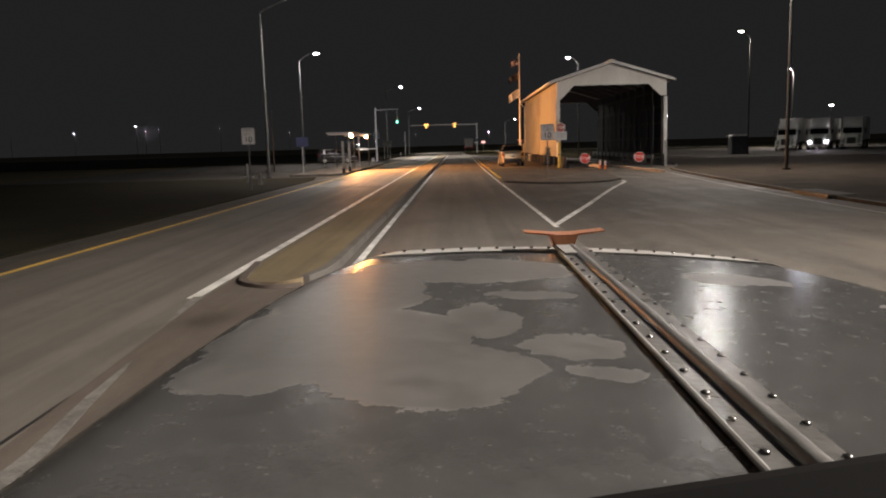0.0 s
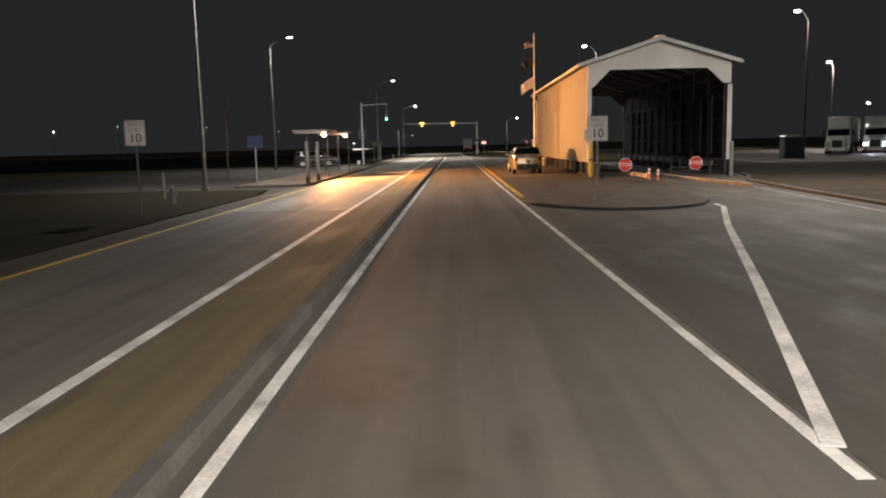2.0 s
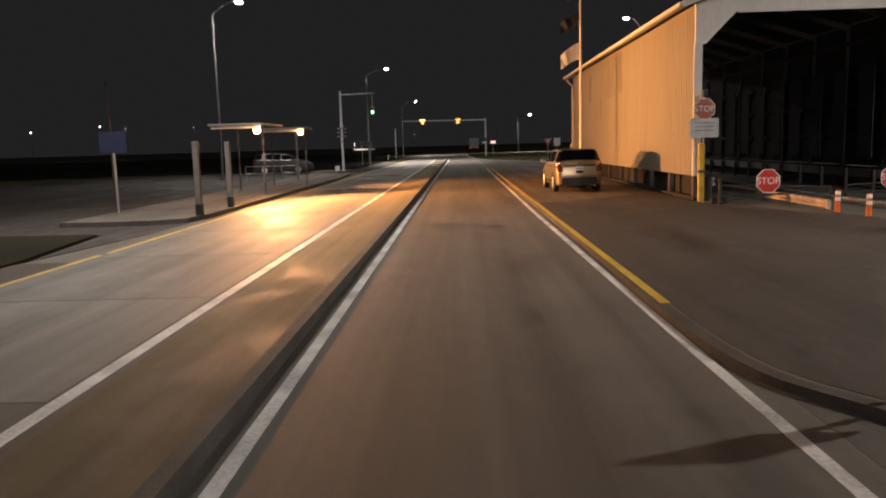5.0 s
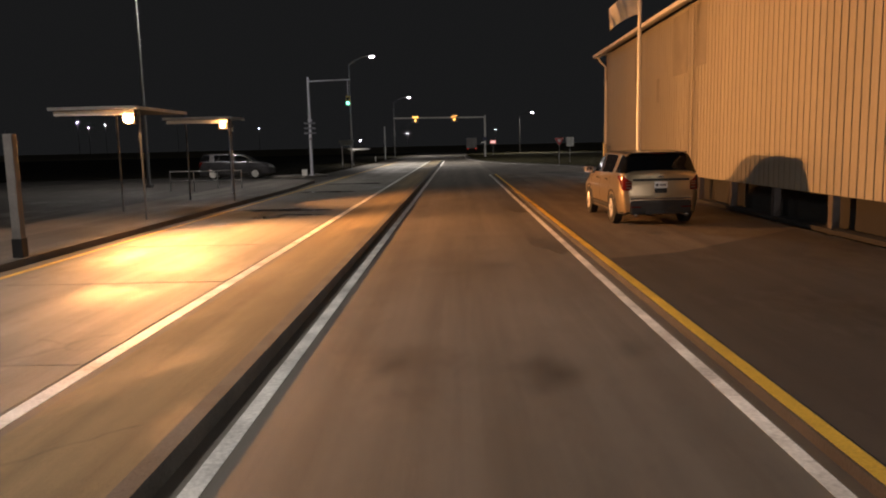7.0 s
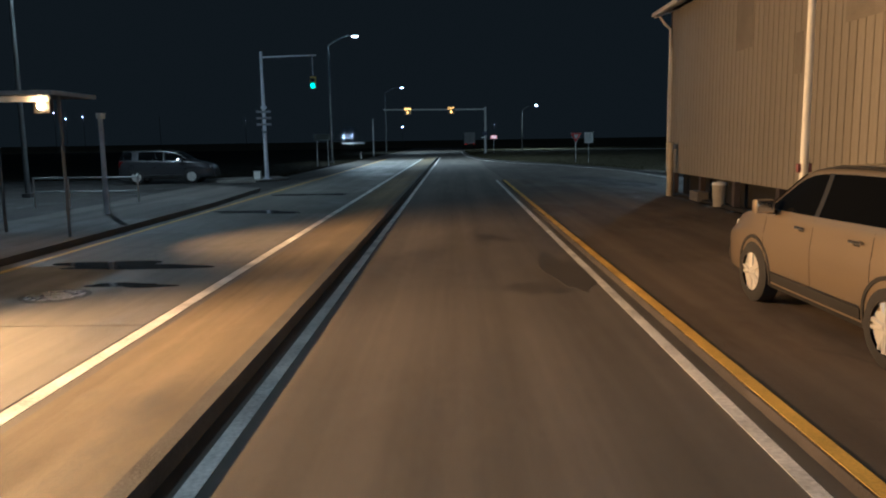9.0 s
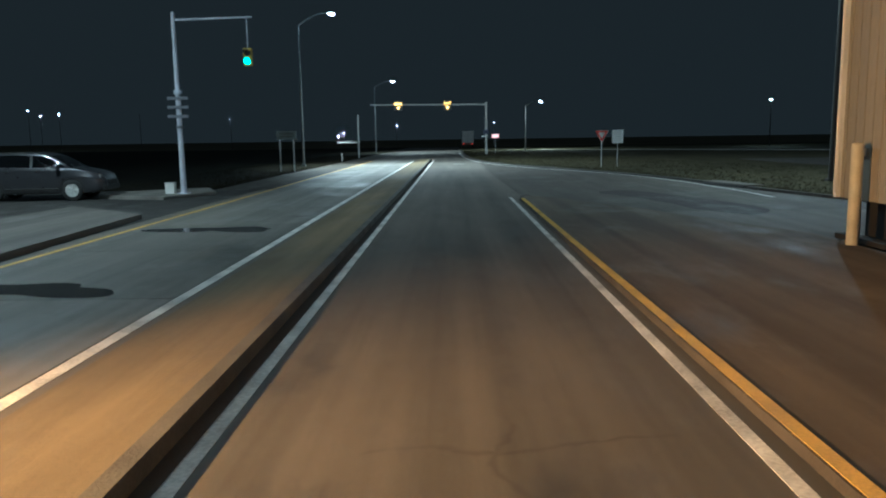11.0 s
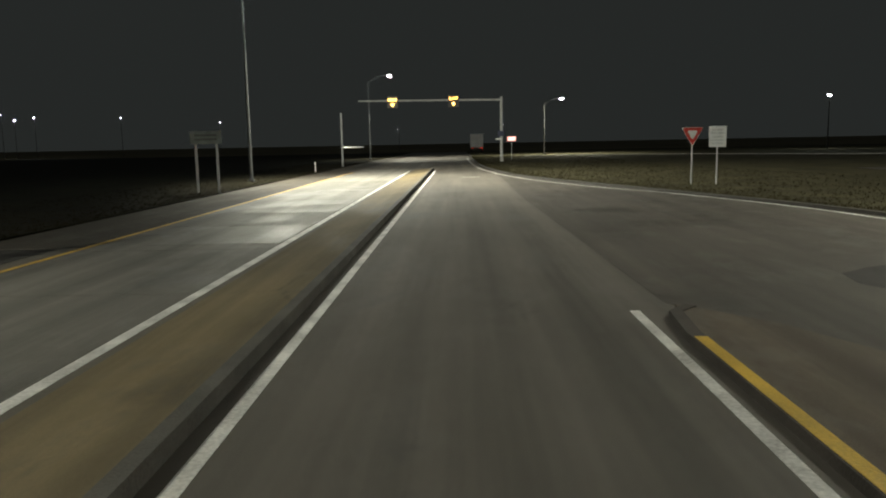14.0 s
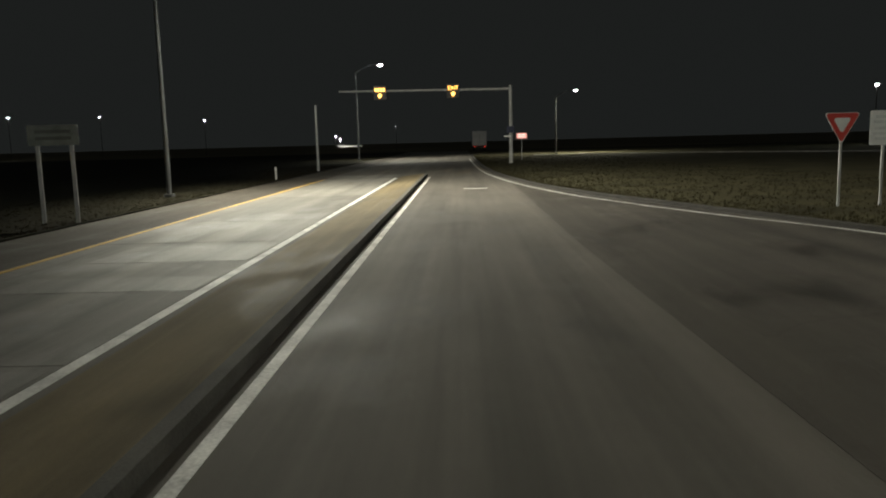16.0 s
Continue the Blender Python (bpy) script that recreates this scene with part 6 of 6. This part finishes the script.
smooth(part("hinge_tube", rod(B(), (-0.034, 0.56, HZ + 0.008), (-0.036, 2.40, HZ + 0.004), 0.0145, n=20), TUBE, hg, "rounded hinge tube"), 50)
for i in range(18):
    rivet(-0.074, 0.668 + i * 0.0963, HZ + 0.010)
    rivet(0.008, 0.662 + i * 0.0955, HZ + 0.006)
orn = part("ornament", prism(B(), [(-0.087, HZ), (-0.030, HZ), (-0.014, HZ + 0.046), (-0.103, HZ + 0.046)], "y", 2.38, 2.48), ORN, tn, "chrome ornament tinted orange as lamp-lit, with flat wings")
part("ornament_foot", prism(B(), [(-0.080, 2.20), (-0.036, 2.20), (-0.030, 2.39), (-0.087, 2.39)], "z", HZ + 0.002, HZ + 0.016), BAND, orn, "pale riveted foot of the ornament")
for s in (-1, 1):
    part("wing", prism(B(), [(-0.055 + s * 0.03, HZ + 0.041), (-0.055 + s * 0.125, HZ + 0.0525), (-0.055 + s * 0.125, HZ + 0.0555), (-0.055 + s * 0.03, HZ + 0.047)], "y", 2.39, 2.47), ORN, orn)
    # side panels, fender and front wheel below the hood
    part("side_panel", box(B(), (s * 0.60, 1.45, 1.10), (0.03, 1.75, 0.80), 0.01), HOOD, tn)
    fd = B()
    pts = [(1.65 + 0.68 * math.cos(radians(k)), 0.52 + 0.66 * math.sin(radians(k))) for k in range(0, 181, 12)]
    inn = [(1.65 + 0.64 * math.cos(radians(k)), 0.52 + 0.62 * math.sin(radians(k))) for k in range(180, -1, -12)]
    prism(fd, pts + inn, "x", s * 0.70, s * 1.14)
    part("fender", fd, HOOD, tn)
    wheel(tn, s * 0.98, 1.65, 0.52, 0.28, s, STEEL)
for s in (-1, 1):
    hl = part("headlamp", rod(B(), (s * 0.92, 2.30, 1.05), (s * 0.92, 2.48, 1.05), 0.10, 0.11, 18), CHROME, tn, "round chrome headlamp")
    part("headlamp_lens", rod(B(), (s * 0.92, 2.48, 1.05), (s * 0.92, 2.495, 1.05), 0.10, n=18), HEADLAMP_ON, hl, "lit lens")
    part("headlamp_stalk", rod(B(), (s * 0.92, 2.38, 0.62), (s * 0.92, 2.38, 0.96), 0.03), STEEL, hl)
    hs = spot("headlamp_light", HX + s * 0.92, HY + 2.53, 1.05, 260, (1.0, 0.93, 0.80), 46, (HX + s * 0.6, HY + 62, 0.9), 0.08)
gr = part("grille", box(B(), (0, 2.40, 1.05), (1.16, 0.08, 0.85), 0.02), STEEL, tn)
for i in range(13):
    part("grille_bar", box(B(), (-0.52 + i * 0.087, 2.45, 1.05), (0.02, 0.03, 0.8), 0.004), CHROME, gr)
part("bumper", box(B(), (0, 2.62, 0.55), (2.3, 0.16, 0.34), 0.04), STEEL, tn)
part("frame_rail", box(B(), (0, 1.5, 0.62), (0.85, 2.2, 0.2), 0.02), BLACK, tn)
part("axle", rod(B(), (-0.95, 1.65, 0.52), (0.95, 1.65, 0.52), 0.07), BLACK, tn)
cw_r = Euler((0, radians(-8), 0)).to_matrix()
cw = part("cowl", box(B(), (-0.02, 0.50, HZ - 0.041), (0.90, 0.10, 0.30), 0.02, cw_r), COWL, tn, "black cowl strip with vent slots")
for x, w in ((-0.222, 0.028), (-0.183, 0.028), (-0.147, 0.019), (-0.115, 0.016)):
    part("vent_slot", box(B(), (x, 0.448, HZ + 0.094 + (x + 0.02) * 0.1405), (w, 0.006, 0.0075), 0.002, cw_r), STEEL, cw, "grey vent slot")

# ---------------------------------------------------------------- damp patches
WET = mat("standing_water", (0.070, 0.064, 0.056), 0.12, vary=0.3, scale=2, spec=0.6)
DAMP = mat("damp_asphalt", (0.078, 0.072, 0.064), 0.6, vary=0.35, scale=3, fine=60, bump=0.05)


def patch(x, y, rx, ry, seed, m, z, label, category):
    """A flat stain with an uneven outline."""
    rnd = random.Random(seed)
    ph = [rnd.uniform(0, 6.28) for _ in range(6)]
    out = []
    for k in range(60):
        a = 2 * math.pi * k / 60
        r = 1 + sum(0.30 / (i + 1) * math.sin((i + 2) * a + ph[i]) for i in range(6))
        out.append((x + rx * r * math.cos(a), y + ry * r * math.sin(a)))
    bm = prism(B(), out, "z", z - 0.004, z)
    tagged(link_mesh("puddle" if m is WET else "damp_patch", bm, m), label, category, kind="structure")


for i, (x, y, rx, ry) in enumerate(((-5.9, 75.6, 1.35, 0.42), (-5.0, 73.7, 0.6, 0.2), (-6.1, 85.7, 1.2, 0.5), (-5.7, 93.1, 1.25, 0.6))):
    patch(x, y, rx, ry, 10 + i, WET, 0.0105, "shallow puddle on the concrete lane", "puddle")
for i, (x, y, rx, ry) in enumerate(((1.75, 65.4, 0.28, 1.0), (1.72, 74.5, 0.28, 1.9), )):
    patch(x, y, rx, ry, 40 + i, DAMP, 0.0035, "dark damp stain on the asphalt", "stain")

# ---------------------------------------------------------------- dormant grass on the verges
def tufts(name, label, spots, seed, h0, h1, m):
    rnd = random.Random(seed)
    verts, faces = [], []
    for x, y, z in spots:
        for b in range(4):
            a = rnd.uniform(0, 6.28)
            w = rnd.uniform(0.012, 0.022)
            h = rnd.uniform(h0, h1)
            lean = rnd.uniform(0.2, 0.9) * h
            px, py = x + rnd.uniform(-0.05, 0.05), y + rnd.uniform(-0.05, 0.05)
            dx, dy = math.cos(a), math.sin(a)
            n = len(verts)
            verts += [(px - dy * w, py + dx * w, z - 0.02), (px + dy * w, py - dx * w, z - 0.02), (px + dx * lean, py + dy * lean, z + h)]
            faces.append((n, n + 1, n + 2))
    me = bpy.data.meshes.new(name)
    me.from_pydata(verts, [], faces)
    me.materials.append(m)
    return tagged(new(name, me), label, "grass", kind="stuff")


rnd = random.Random(5)
spots = []
for (x0, y0), (x1, y1) in zip(edge_right, edge_right[1:]):
    if y0 > 200:
        continue
    ln = math.hypot(x1 - x0, y1 - y0)
    nx, ny = (y1 - y0) / ln, -(x1 - x0) / ln
    for _ in range(int(ln * 130)):
        t, d = rnd.random(), 0.15 + 14 * rnd.random() ** 2.2
        spots.append((x0 + (x1 - x0) * t + nx * d, y0 + (y1 - y0) * t + ny * d, 0.07))
tufts("verge_grass", "short dormant grass on the exit verge, coloured as lit", spots, 6, 0.03, 0.10, BLADE)
spots = []
for _ in range(6000):
    y = rnd.uniform(109, 175)
    spots.append((-10.55 - 6 * rnd.random() ** 2, y, 0.05))
tufts("roadside_grass", "thin dormant grass along the road's edges", spots, 7, 0.02, 0.055, BLADE_UNLIT)

# ---------------------------------------------------------------- concrete slabs of the left lane, last
for i in range(24):
    y0 = 43.4 + i * 4.62
    bm = box(B(), (-5.705, y0 + 2.31, -0.012), (3.93, 4.594, 0.036), 0.006)
    ob = link_mesh("slab", bm, CONCRETE_PIECE, road)
for y0, y1, x0, x1 in ((108.9, 112.5, -6.55, -3.78), (116.4, 117.6, -6.8, -3.78), (119.2, 121.4, -6.7, -3.78), (126.4, 128.2, -6.4, -3.8)):
    bm = box(B(), ((x0 + x1) / 2, (y0 + y1) / 2, 0.0), (x1 - x0, y1 - y0, 0.022), 0.004)
    link_mesh("repair_patch", bm, GLOSS_PATCH, road, "glossier lane patch standing in for wet lamp sheen")
